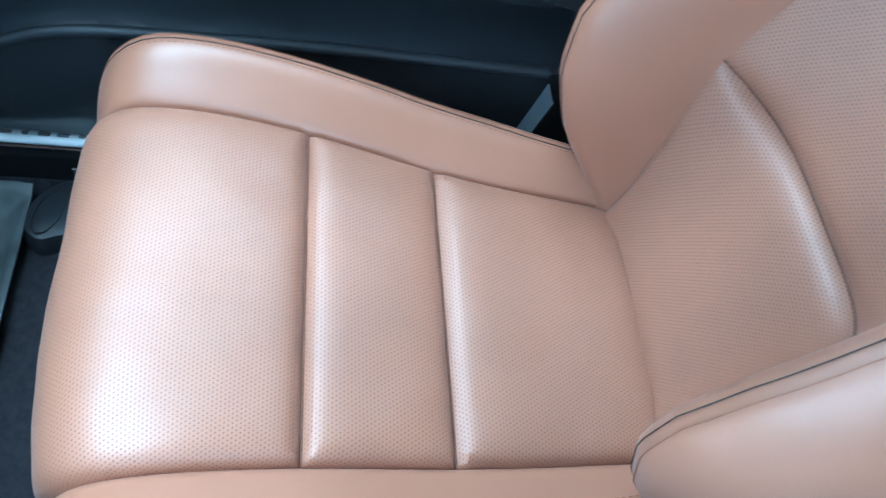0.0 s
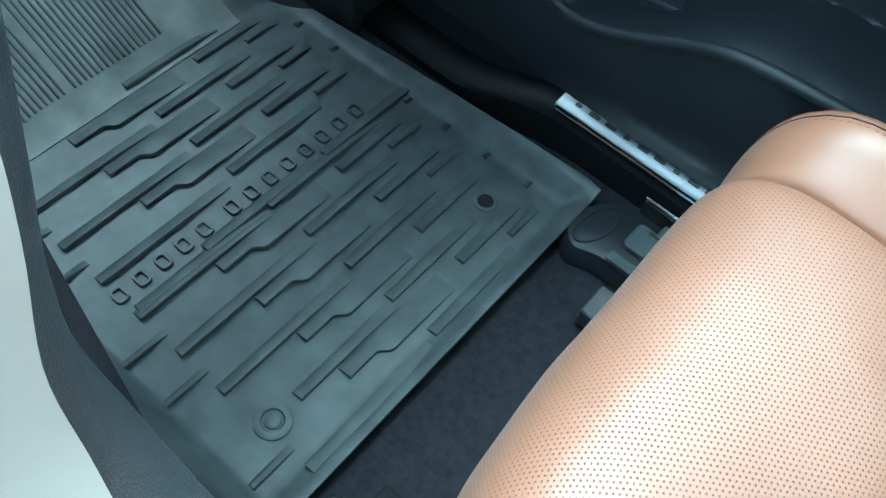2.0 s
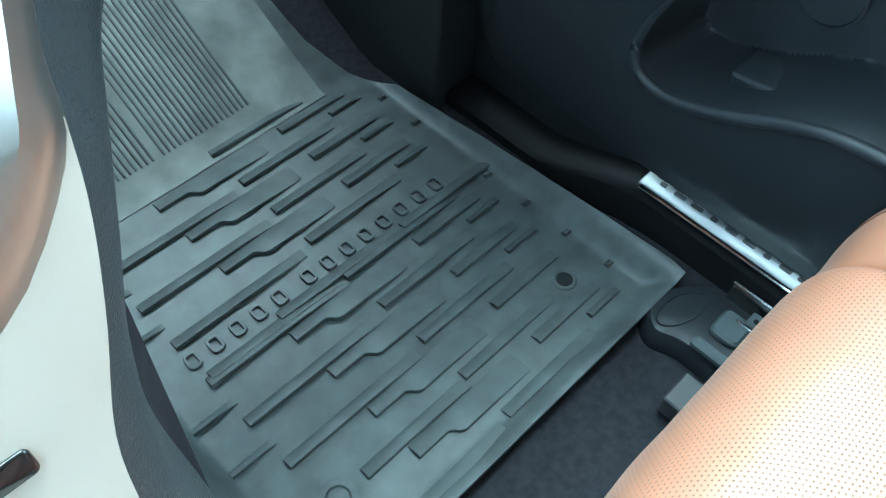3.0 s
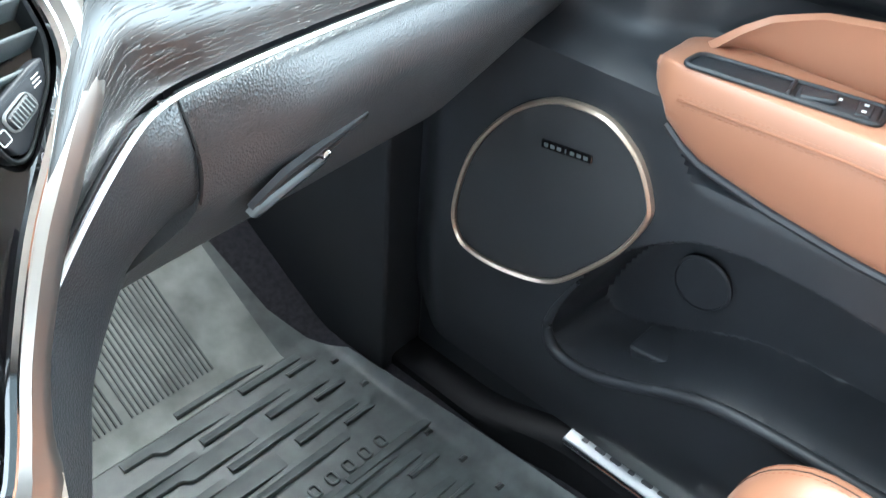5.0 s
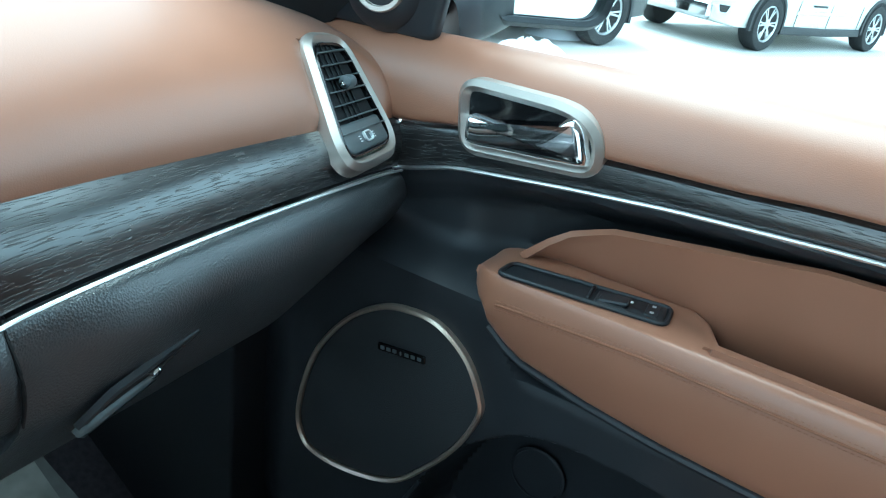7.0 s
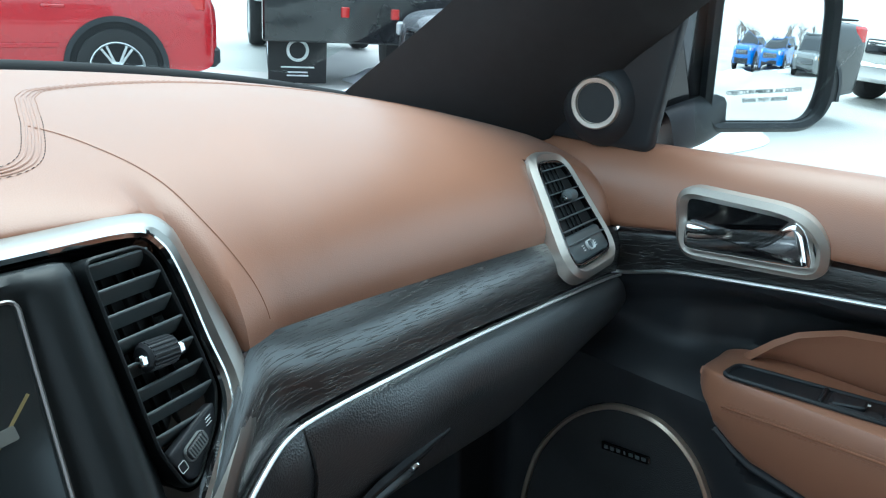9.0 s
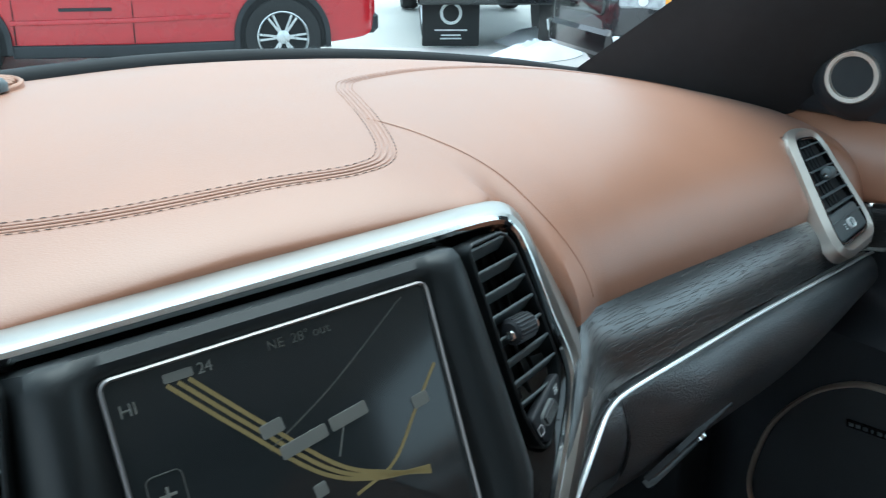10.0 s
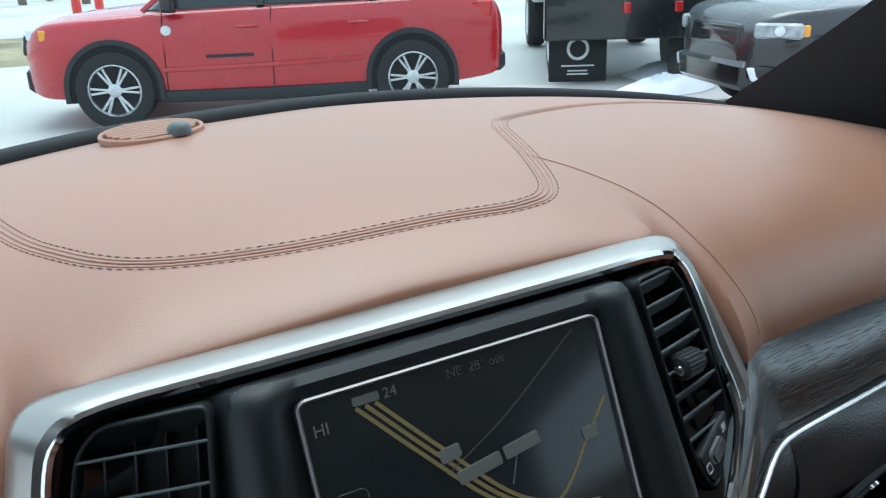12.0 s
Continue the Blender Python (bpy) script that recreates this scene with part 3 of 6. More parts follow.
for s in np.linspace(0, 1, 15):
    wide = np.linalg.norm(upper - lower, axis=1, keepdims=True)
    swell = math.sin(math.pi * s**1.15)
    rows.append(lower * (1 - s) + upper * s + np.array([(-0.08, -0.80, 0.42)]) * swell * np.minimum(0.011, 0.16 * wide))
shell("wood_trim", np.array(rows).transpose(1, 0, 2), wood, dash, thick=0.006, label="open-pore black wood trim")
sweep("chrome_strip", lower + np.array([(0, -0.006, -0.003)]), disc_sec(0.0019, 10, 0.8), bright_trim, dash, label="thin chrome strip")

# glove box lid and its knee panel below the strip
down = [(0.004, -0.006), (-0.010, -0.012), (-0.019, -0.027), (-0.020, -0.048), (-0.004, -0.084), (0.022, -0.124), (0.054, -0.162), (0.10, -0.188), (0.24, -0.198)]
glx = np.linspace(0.240, 0.735, 26)
lz = np.interp(glx, lower[:, 0], lower[:, 2])
ly = np.interp(glx, lower[:, 0], lower[:, 1])


def lid_rows(x, y, z):
    tuck = max(0.0, (x - 0.55) / 0.2)
    wrap = 0.06 * smooth01(0.40, 0.25, x)
    return [(x - wrap * smooth01(-0.075, -0.14, b), y + a * (1 - 0.2 * tuck) * (1 if a > 0 else 1 - 0.75 * smooth01(0.34, 0.25, x)), z + b * (1 - 0.35 * tuck)) for a, b in down]


lid = shell("glovebox_lid", loft([lid_rows(x, y, z) for x, y, z in zip(glx, ly, lz)], 40, 34), vinyl, dash, thick=0.010, label="black soft-touch glove box lid", flip=True)
hm = basis((0.323, 1.087, 0.657), (1, 0.17, 0.08), (0, -0.55, 0.83))
recess = soft_poly([(-0.046, -0.016), (0.020, -0.013), (0.062, 0.012), (-0.024, 0.012)], 0.004)
ring("handle_rim", grown(recess, -0.003), 0.004, 0.006, plastic, hm @ Matrix.Translation((0, 0, -0.002)), lid)
# near-black plate on the lid paints the shade of a recess
layers("handle_recess_shade", [(recess, 0.0), (grown(recess, -0.002), 0.003)], shade_void, hm, lid)
plate("latch_handle", soft_poly([(-0.047, -0.0175), (0.019, -0.0145), (0.024, -0.007), (-0.041, -0.0085)], 0.003), 0.008, plastic_grey, hm, lid, 0.003, "grey latch handle")
turned("lock", [(0.005, 0), (0.005, 0.005), (0.003, 0.006)], chrome, hm @ Matrix.Translation((0.016, 0.001, 0.002)), lid, 16)

seam_curve = spline([(0.236, 1.080, 0.737), (0.240, 1.072, 0.703), (0.243, 1.086, 0.660), (0.245, 1.118, 0.625), (0.232, 1.140, 0.602), (0.200, 1.120, 0.596), (0.163, 1.08, 0.603), (0.139, 1.045, 0.600), (0.120, 1.025, 0.565), (0.103, 1.012, 0.515), (0.088, 0.990, 0.462), (0.088, 0.962, 0.418), (0.086, 0.90, 0.395), (0.082, 0.80, 0.385), (0.080, 0.2, 0.385)], 70)
front_curve = spline([(0.234, 1.0785, 0.7395), (0.218, 1.073, 0.7385), (0.198, 1.063, 0.7345), (0.168, 1.046, 0.7225), (0.119, 1.021, 0.688), (0.112, 1.006, 0.662), (0.106, 0.994, 0.638), (0.098, 0.981, 0.608), (0.084, 0.967, 0.572), (0.064, 0.951, 0.525), (0.056, 0.932, 0.478), (0.048, 0.905, 0.444), (0.042, 0.86, 0.426), (0.038, 0.78, 0.416), (0.036, 0.2, 0.416)], 70)
rows = []
for s in np.linspace(0, 1, 9):
    rows.append(front_curve * (1 - s) + seam_curve * s + np.array([(0.35, -0.7, 0.1)]) * math.sin(math.pi * s) ** 1.3 * np.interp(np.arange(70), [0, 8, 25, 69], [0.003, 0.010, 0.010, 0.008])[:, None])
shell("knee_panel", np.array(rows).transpose(1, 0, 2), vinyl, dash, thick=0.010, label="black soft-touch panel beside the stack")
sweep("panel_gap", seam_curve[:20] + np.array([(0.0, -0.002, 0)]), disc_sec(0.0014, 6), shade_void, dash)

# outer air vent
vent = ring("side_vent", grown(soft_poly(quad, [0.050, 0.042, 0.036, 0.030], 9), -0.012), 0.012, 0.018, satin, vm @ Matrix.Translation((0, 0, -0.012)), dash, 0.0055, "champagne-framed side air vent", 0.0)
inner = grown(soft_poly(quad, [0.050, 0.042, 0.036, 0.030], 9), -0.0125)
# near-black back, its colour standing for the shade behind the slats
layers("vent_back", [(inner, -0.0035), (inner, -0.0015)], shade_void, vm, vent)
ring("vent_sleeve", grown(inner, -0.003), 0.003, 0.008, gloss_black, vm @ Matrix.Translation((0, 0, -0.004)), vent, 0.001)
ilo, ihi = inner.min(0), inner.max(0)


def across_at(outline, y):
    """The span of an outline at a height."""
    o = np.vstack([outline, outline[:1]])
    xs_ = [a[0] + (b[0] - a[0]) * (y - a[1]) / (b[1] - a[1]) for a, b in zip(o[:-1], o[1:]) if (a[1] - y) * (b[1] - y) < 0]
    return min(xs_), max(xs_)


# grey colour paints the slats' lit edges; tilted edge-on to the camera
for k in range(7):
    y = ihi[1] - 0.010 - k * 0.0137
    x0, x1 = across_at(inner, y)
    block("slat", (x1 - x0 - 0.003, 0.0085, 0.0013), plastic_grey, vm @ Matrix.Translation(((x0 + x1) / 2, y, 0.0015)) @ pose(0, 0, 0, 106, 0, 0), vent, r=0.0005, bevel=0.0005)
for k in range(4):
    block("vane", (0.0014, 0.086, 0.002), plastic, vm @ Matrix.Translation((-0.014 + k * 0.011, 0.016, -0.0015)) @ pose(0, 0, 0, 0, 0, -14), vent, r=0.0005, bevel=0.0005)
kc = vm @ Matrix.Translation((0.004, 0.013, 0.0075))
turned("knob", [(0.003, -0.010), (0.0062, -0.008), (0.0072, 0.0), (0.0062, 0.008), (0.003, 0.010)], plastic_grey, kc @ pose(0, 0, 0, 0, 90, 0), vent, 20, "grey vent knob")
block("knob_tip", (0.007, 0.005, 0.004), chrome, vm @ Matrix.Translation((-0.010, 0.012, 0.006)), vent, r=0.002, bevel=0.001)
yb = ilo[1] + 0.016
x0, x1 = across_at(inner, yb)
plate("dial_panel", soft_poly([(x0 + 0.006, ilo[1] + 0.004), (x1 - 0.006, ilo[1] + 0.005), (x1 - 0.003, ilo[1] + 0.034), (x0 - 0.003, ilo[1] + 0.034)], 0.007), 0.0095, plastic_grey, vm @ Matrix.Translation((0, 0, -0.006)), vent, 0.002)
ring("dial", soft_rect(0.014, 0.008, 0.003), 0.0014, 0.003, mark, vm @ Matrix.Translation(((x0 + x1) / 2, yb, 0.0034)), vent, 0.0005)
for dx in (-0.017, 0.016):
    for j in range(3):
        block("mark", (0.0045, 0.001, 0.0006), mark, vm @ Matrix.Translation(((x0 + x1) / 2 + dx, yb - 0.003 + j * 0.0026, 0.0034)), vent, r=0.0003, bevel=0.0002)

# ---- the centre stack ----
stack = thing("center_stack", (0.0, 1.0, 0.45), "centre stack with touch screen, air vents and champagne frame", "centre stack")
SM = basis((-0.004, 1.082, 0.872), (1, 0, 0), (0, 0.371, 0.928))
half_in = [(0.0, 0.018, -0.020), (0.095, 0.018, -0.020), (0.154, 0.018, -0.022), (0.172, 0.010, -0.026), (0.180, -0.010, -0.028), (0.186, -0.050, -0.028), (0.190, -0.078, -0.026), (0.183, -0.098, -0.020), (0.160, -0.125, -0.010), (0.137, -0.154, -0.004), (0.112, -0.197, 0.0), (0.096, -0.234, 0.0), (0.083, -0.254, 0.0), (0.055, -0.266, 0.0), (0.0, -0.270, 0.0)]
half_out = [(0.0, 0.031, -0.046), (0.098, 0.031, -0.045), (0.166, 0.030, -0.043), (0.186, 0.021, -0.040), (0.194, -0.004, -0.038), (0.2065, -0.053, -0.034), (0.207, -0.084, -0.029), (0.198, -0.108, -0.020), (0.173, -0.137, -0.011), (0.150, -0.165, -0.006), (0.126, -0.204, -0.003), (0.114, -0.236, -0.003), (0.105, -0.268, -0.003), (0.060, -0.310, -0.003), (0.0, -0.318, -0.003)]


def mirrored(half):
    return half + [(-p[0], *p[1:]) for p in half[-2:0:-1]]


oin, oout = spline(mirrored(half_in), 112, True)[::-1].copy(), spline(mirrored(half_out), 112, True)[::-1].copy()
# the frame's driver's side is stretched to fit the camera's view
for o in (oin, oout):
    o[:, 0] -= 0.020 * np.array([smooth01(0.10, 0.19, -a) * smooth01(-0.22, -0.10, b) for a, b in o[:, :2]])
cross = []
for f, h in ((0.0, 0.0), (0.0, 0.003), (0.25, 0.006), (0.6, 0.004), (0.9, 0.001), (1.0, -0.003)):
    p = oin * (1 - f) + oout * f
    cross.append([SM @ Vector((a, b, c + h)) for a, b, c in p])
cross.append([SM @ Vector((a, b, c - 0.02)) for a, b, c in oout])
vv = [tuple(v) for r in cross for v in r]
part("frame", vv, grid_faces(len(cross), 112, wrap_v=True), satin_dark, stack, "champagne satin frame")
sweep("chrome_edge", [SM @ Vector(p) for p in oin * np.array([(0.992, 0.995, 1)])], disc_sec(0.0036, 8), chrome, stack, up=tuple(SM.to_3x3() @ Vector((0, 0, 1))), closed=True, label="chrome inner edge")
# the fascia rises from the chrome edge to the screen's plane
level = []
for f, h in ((1.0, -0.006), (0.97, -0.010), (0.80, -0.012), (0.62, -0.012)):
    level.append([SM @ Vector((a * f, (b + 0.12) * f - 0.12, c + h)) for a, b, c in oin])
vv = [tuple(v) for r in level for v in r]
part("fascia", vv, grid_faces(4, 112, wrap_v=True) + [tuple(range(3 * 112, 4 * 112))], gloss_black, stack, "gloss black fascia")
bezel = []
for u in np.linspace(-1, 1, 49):
    row = []
    for b in np.r_[0.0088, 0.0084, 0.0070, 0.004, 0.001, np.linspace(-0.004, -0.205, 14)]:
        h = -0.0035 - 0.005 * smooth01(0.10, 0.085, abs(u) * 0.122) * smooth01(0.003, -0.004, b) + 0.005 * math.exp(-(((abs(u) - 0.84) / 0.09) ** 2)) * smooth01(0.012, -0.01, b) - 0.020 * smooth01(0.90, 1.0, abs(u)) - 58 * max(0.0, b) ** 2 - 0.012 * smooth01(0.0074, 0.0088, b)
        row.append(tuple(SM @ Vector((u * min(0.122 + 0.10 * max(0.0, -b), 0.134 - 0.62 * max(0.0, -b - 0.135)), b, h))))
    bezel.append(row)
shell("screen_bezel", bezel, bezel_black, stack, thick=0.003, label="matte black surround of the screen")
plate("lower_fascia", soft_poly([(-0.09, -0.255), (0.09, -0.255), (0.100, -0.15), (-0.100, -0.15)], 0.012), 0.006, gloss_black, SM @ Matrix.Translation((0, 0, -0.010)), stack)

# touch screen
screen_rim = surface("dull_grey_metal", (0.22, 0.205, 0.20), 0.42, metal=0.8, vary=0.05, grain=2200, relief=0.05)
SW, SH = 0.175, 0.136
TM = SM @ Matrix.Translation((0, -SH / 2 - 0.001, -0.004))
screen = ring("touch_screen", soft_rect(SW - 0.005, SH - 0.005, 0.004), 0.0020, 0.006, screen_rim, TM, stack, 0.001, "touch screen showing a dim road map")
display_mat, _, _, db = node_mat("dim_display")
db.inputs["Base Color"].default_value = (0.008, 0.009, 0.010, 1)
db.inputs["Roughness"].default_value = 0.16
db.inputs["Emission Color"].default_value = (0.35, 0.42, 0.42, 1)
db.inputs["Emission Strength"].default_value = 0.012
plate("display", soft_rect(SW - 0.005, SH - 0.005, 0.003), 0.003, display_mat, TM, screen, 0.0005)


def glow(name, color, strength):
    m, n, l, b = node_mat(name)
    b.inputs["Base Color"].default_value = (*shade(color, 0.3), 1)
    b.inputs["Emission Color"].default_value = (*color, 1)
    b.inputs["Emission Strength"].default_value = strength
    return m


road_glow = glow("map_road_glow", (0.55, 0.42, 0.17), 0.06)
thin_glow = glow("map_lane_glow", (0.20, 0.20, 0.18), 0.022)
sign_glow = glow("map_label_glow", (0.42, 0.42, 0.38), 0.026)


def map_line(name, pts, w, mt):
    p = spline(pts, 24)
    t = np.gradient(p, axis=0)
    sd = np.stack([-t[:, 1], t[:, 0]], 1) / np.linalg.norm(t, axis=1, keepdims=True) * w / 2
    verts = [TM @ Vector((*q, z)) for z in (0.0030, 0.0033) for q in np.vstack([p + sd, p - sd])]
    n = 24
    faces = [(i, i + 1, n + i + 1, n + i) for i in range(n - 1)] + [(2 * n + i, 3 * n + i, 3 * n + i + 1, 2 * n + i + 1) for i in range(n - 1)]
    faces += [(i, 2 * n + i, 2 * n + i + 1, i + 1) for i in range(n - 1)] + [(n + i, n + i + 1, 3 * n + i + 1, 3 * n + i) for i in range(n - 1)]
    return part(name, verts, faces, mt, screen)


for off in (0.0, 0.0052, 0.0104):
    map_line("road_line", [(-0.058 + off, 0.056), (-0.030 + off, 0.024), (0.002 + off, -0.010), (0.030 + off * 0.8, -0.024), (0.062, -0.030 - off * 0.3)], 0.0021, road_glow)
map_line("road_line", [(0.018, -0.028), (0.042, -0.020), (0.062, 0.002), (0.080, 0.022)], 0.0016, road_glow)
map_line("road_line", [(-0.02, 0.010), (0.02, 0.030), (0.07, 0.062)], 0.0007, thin_glow)
map_line("road_line", [(0.020, 0.008), (0.014, -0.006)], 0.0006, sign_glow)
for x, y, w in ((0.024, 0.012, 0.022), (-0.002, 0.008, 0.026), (-0.016, 0.020, 0.012), (0.066, 0.006, 0.010), (0.000, -0.018, 0.007)):
    block("map_label", (w, 0.0072, 0.0006), sign_glow, TM @ Matrix.Translation((x, y, 0.0031)) @ pose(0, 0, 0, 0, 0, 8), screen, r=0.0012, bevel=0.0002)
ring("zoom_key", soft_rect(0.016, 0.020, 0.003), 0.0006, 0.0004, thin_glow, TM @ Matrix.Translation((-0.070, 0.008, 0.0030)), screen, 0.0001)
block("zoom_sign", (0.008, 0.0014, 0.0004), sign_glow, TM @ Matrix.Translation((-0.070, 0.008, 0.0030)), screen, r=0.0003, bevel=0.0001)
block("zoom_sign", (0.0014, 0.008, 0.0005), sign_glow, TM @ Matrix.Translation((-0.070, 0.008, 0.0030)), screen, r=0.0003, bevel=0.0001)


def lettering(name, words, size, mat, m, parent, thick=0.0002):
    cu = bpy.data.curves.new(name, "FONT")
    cu.body, cu.size, cu.extrude, cu.align_x = words, size, thick, "LEFT"
    cu.materials.append(mat)
    tmp = new("tmp", cu)
    bpy.context.view_layer.update()
    me = bpy.data.meshes.new_from_object(tmp.evaluated_get(bpy.context.evaluated_depsgraph_get()))
    bpy.data.objects.remove(tmp)
    me.transform(m)
    return put(name, me, parent)


lettering("lettering", "HI", 0.0085, sign_glow, TM @ Matrix.Translation((-0.081, 0.048, 0.0033)), screen)
lettering("lettering", "24", 0.0075, sign_glow, TM @ Matrix.Translation((-0.043, 0.0565, 0.0033)), screen)
block("map_label", (0.014, 0.0045, 0.0004), sign_glow, TM @ Matrix.Translation((-0.052, 0.059, 0.0030)), screen, r=0.001, bevel=0.0001)
lettering("lettering", "NE  28\u00b0 out", 0.0070, thin_glow, TM @ Matrix.Translation((-0.008, 0.0565, 0.0033)), screen)

# the two stack vents, turned outwards; the left one is widened to fit the camera's view
for sx in (1, -1):
    wide = 1.0 if sx > 0 else 1.34
    VM = SM @ Matrix.Translation((sx * 0.121, 0, -0.006)) @ pose(0, 0, 0, 0, sx * 20, 0)
    flip_order = -1 if sx > 0 else 1
    vo = soft_poly([(sx * a * wide, b + (0.010 if b > -0.02 else 0.0)) for a, b in ((0.002, -0.002), (0.040, 0.000), (0.049, -0.010), (0.062, -0.052), (0.067, -0.080), (0.060, -0.097), (0.036, -0.124), (0.027, -0.124), (0.016, -0.100))][::flip_order], 0.006, 4)
    air = ring("center_vent", grown(vo, -0.0015), 0.0025, 0.016, bezel_black, VM @ Matrix.Translation((0, 0, -0.015)), stack, 0.001, "black air vent with slats, knob and dial")
    # near-black back and right-hand vanes paint the shade inside the vent
    layers("vent_back", [(vo, -0.0175), (vo, -0.017)], shade_void, VM, air)
    count, gap, tilt, thin = (8, 0.0138, 52, 0.0018) if sx > 0 else (6, 0.0190, 80, 0.0014)
    for k in range(count):
        y = (0.003 if sx > 0 else -0.006) - k * gap
        x0, x1 = across_at(vo, y)
        block("slat", (x1 - x0 - 0.002, 0.014, thin), plastic_grey, VM @ Matrix.Translation(((x0 + x1) / 2, y, -0.006)) @ pose(0, 0, 0, tilt, 0, sx * 4), air, r=0.0008, bevel=0.0006)
    for k in range(4):
        block("vane", (0.0012, 0.094, 0.004), shade_void if sx > 0 else plastic, VM @ Matrix.Translation((sx * (0.016 + 0.011 * k) * wide, -0.048, -0.016)) @ pose(0, 0, 0, 0, 0, sx * 10), air, r=0.0004, bevel=0.0003)
    kx, ky = sx * 0.031 * wide, -0.049
    km = VM @ Matrix.Translation((kx, ky, 0.001)) @ pose(0, 0, 0, 0, 90, 0)
    kn = turned("knob", [(0.006, -0.011), (0.0078, -0.0095), (0.0078, 0.0095), (0.006, 0.011)], plastic, km, air, 30, "ribbed black vent knob")
    for q in np.arange(20) * math.pi / 10:
        block("rib", (0.0010, 0.0012, 0.018), plastic, km @ Matrix.Translation((0.0079 * math.cos(q), 0.0079 * math.sin(q), -0.009)), kn, r=0.0003, bevel=0.0002)
    for d in (-1, 1):
        block("knob_tip", (0.005, 0.006, 0.005), chrome, VM @ Matrix.Translation((kx + d * 0.0135, ky - 0.001, 0.001)), air, r=0.0015, bevel=0.001)
    pl = soft_poly([(sx * a * wide, b) for a, b in ((0.019, -0.103), (0.052, -0.088), (0.060, -0.086), (0.058, -0.096), (0.036, -0.121), (0.029, -0.121))][::flip_order], 0.003, 4)
    plate("dial_panel", pl, 0.006, plastic, VM @ Matrix.Translation((0, 0, -0.004)), air, 0.001)
    dm = VM @ Matrix.Translation((sx * wide * 0.038, -0.1045, 0.002)) @ pose(0, 0, 0, 0, 0, sx * 26)
    ring("dial", soft_rect(0.017, 0.008, 0.003), 0.0008, 0.002, dim_mark, dm, air, 0.0003)
    dial = block("dial_wheel", (0.016, 0.007, 0.003), plastic, dm, air, r=0.002, bevel=0.001)
    for j in range(8):
        block("rib", (0.0007, 0.0062, 0.0006), dim_mark, dm @ Matrix.Translation((-0.007 + j * 0.002, 0, 0.0029)), dial, r=0.0002, bevel=0.0001)
    for j in range(3):
        block("mark", (0.005, 0.0006, 0.0003), mark, VM @ Matrix.Translation((sx * wide * 0.052, -0.0965 + j * 0.0018, 0.002)) @ pose(0, 0, 0, 0, 0, 20), air, r=0.0002, bevel=0.0001)
    ring("mark", soft_rect(0.005, 0.005, 0.0008), 0.0005, 0.0003, mark, VM @ Matrix.Translation((sx * wide * 0.0265, -0.112, 0.002)) @ pose(0, 0, 0, 0, 0, sx * 20), air, 0.0001)

# ---- the centre console ----
console = thing("center_console", (0.0, 0.5, 0.0), "centre console with champagne top, padded edge and cup holder", "centre console")
inner_edge = front_curve[30:]
top = [[(x * p[0], p[1] - 0.003, p[2] - 0.001) for x in np.linspace(-1, 1, 9)] for p in inner_edge]
shell("top_panel", np.array(top), silver, console, thick=0.006, label="champagne satin console top")
sweep("edge_gap", inner_edge + np.array([(-0.001, 0, 0.0)]), disc_sec(0.0016, 6), shade_void, console)
slot = plate("tray_slot", soft_rect(0.060, 0.012, 0.003), 0.003, gloss_black, basis((0.010, 0.955, 0.541), (1, 0, 0), (0, 0.4, 0.9)), console, 0.001, "dark slot in the console trim")
flip = np.array([(-1, 1, 1)])
mrows = [(front_curve[30:] * (1 - q) + seam_curve[30:] * q) * flip + np.array([(-0.35, -0.7, 0.1)]) * math.sin(math.pi * min(1, q * 1.1)) * 0.012 for q in np.linspace(0, 1, 7)]
shell("padded_rail", np.array(mrows).transpose(1, 0, 2), vinyl, console, thick=0.010, flip=True, label="black padded edge rail")
cm = Matrix.Translation((-0.002, 0.885, 0.437))
turned("cup_holder", [(0.034, 0.0), (0.038, 0.004), (0.039, 0.007), (0.036, 0.009), (0.033, 0.008)], chrome, cm, console, 40, "chrome-ringed cup holder")
# flat near-black disc paints the shade down in the cup holder
turned("cup_well_shade", [(0.0335, 0.004), (0.0335, 0.0085), (0.032, 0.0086), (0.002, 0.0086)], shade_void, cm, console, 32)
shell("side_lining", np.array([[(p[0] - 0.006 - 0.004 * q, p[1] + 0.01 * q, p[2] - (p[2] + 0.01) * q) for q in np.linspace(0, 1, 6)] for p in seam_curve[44:]]), carpet, console, thick=0.006, label="carpeted console side", flip=True)
# hidden panel added to keep the driver's side daylight out of the footwell
block("tunnel_light_block", (0.010, 0.88, 0.50), carpet, Matrix.Translation((0.052, 1.46, -0.01)), console, r=0.004, bevel=0.002, label="hidden carpeted panel that blocks light at the tunnel")

# ---- the passenger door ----
door = thing("door_1", (0.76, 0.6, 0.05), "passenger door lining in tan leather, black wood and black plastic", "car door", kind="structure")


def wood_top(y):
    return float(np.interp(y, [0.1, 0.763, 0.825, 0.949, 1.11, 1.20], [0.80, 0.774, 0.768, 0.762, 0.751, 0.736]))


def strip_z(y):
    return float(np.interp(y, [0.1, 0.752, 0.876, 0.985, 1.113, 1.185], [0.775, 0.742, 0.733, 0.721, 0.704, 0.682]))


dy = np.linspace(0.1, 1.19, 48)
dy_up = np.linspace(0.1, 1.37, 54)
sill_z = lambda y: 0.824 + (1.17 - y) * 0.040
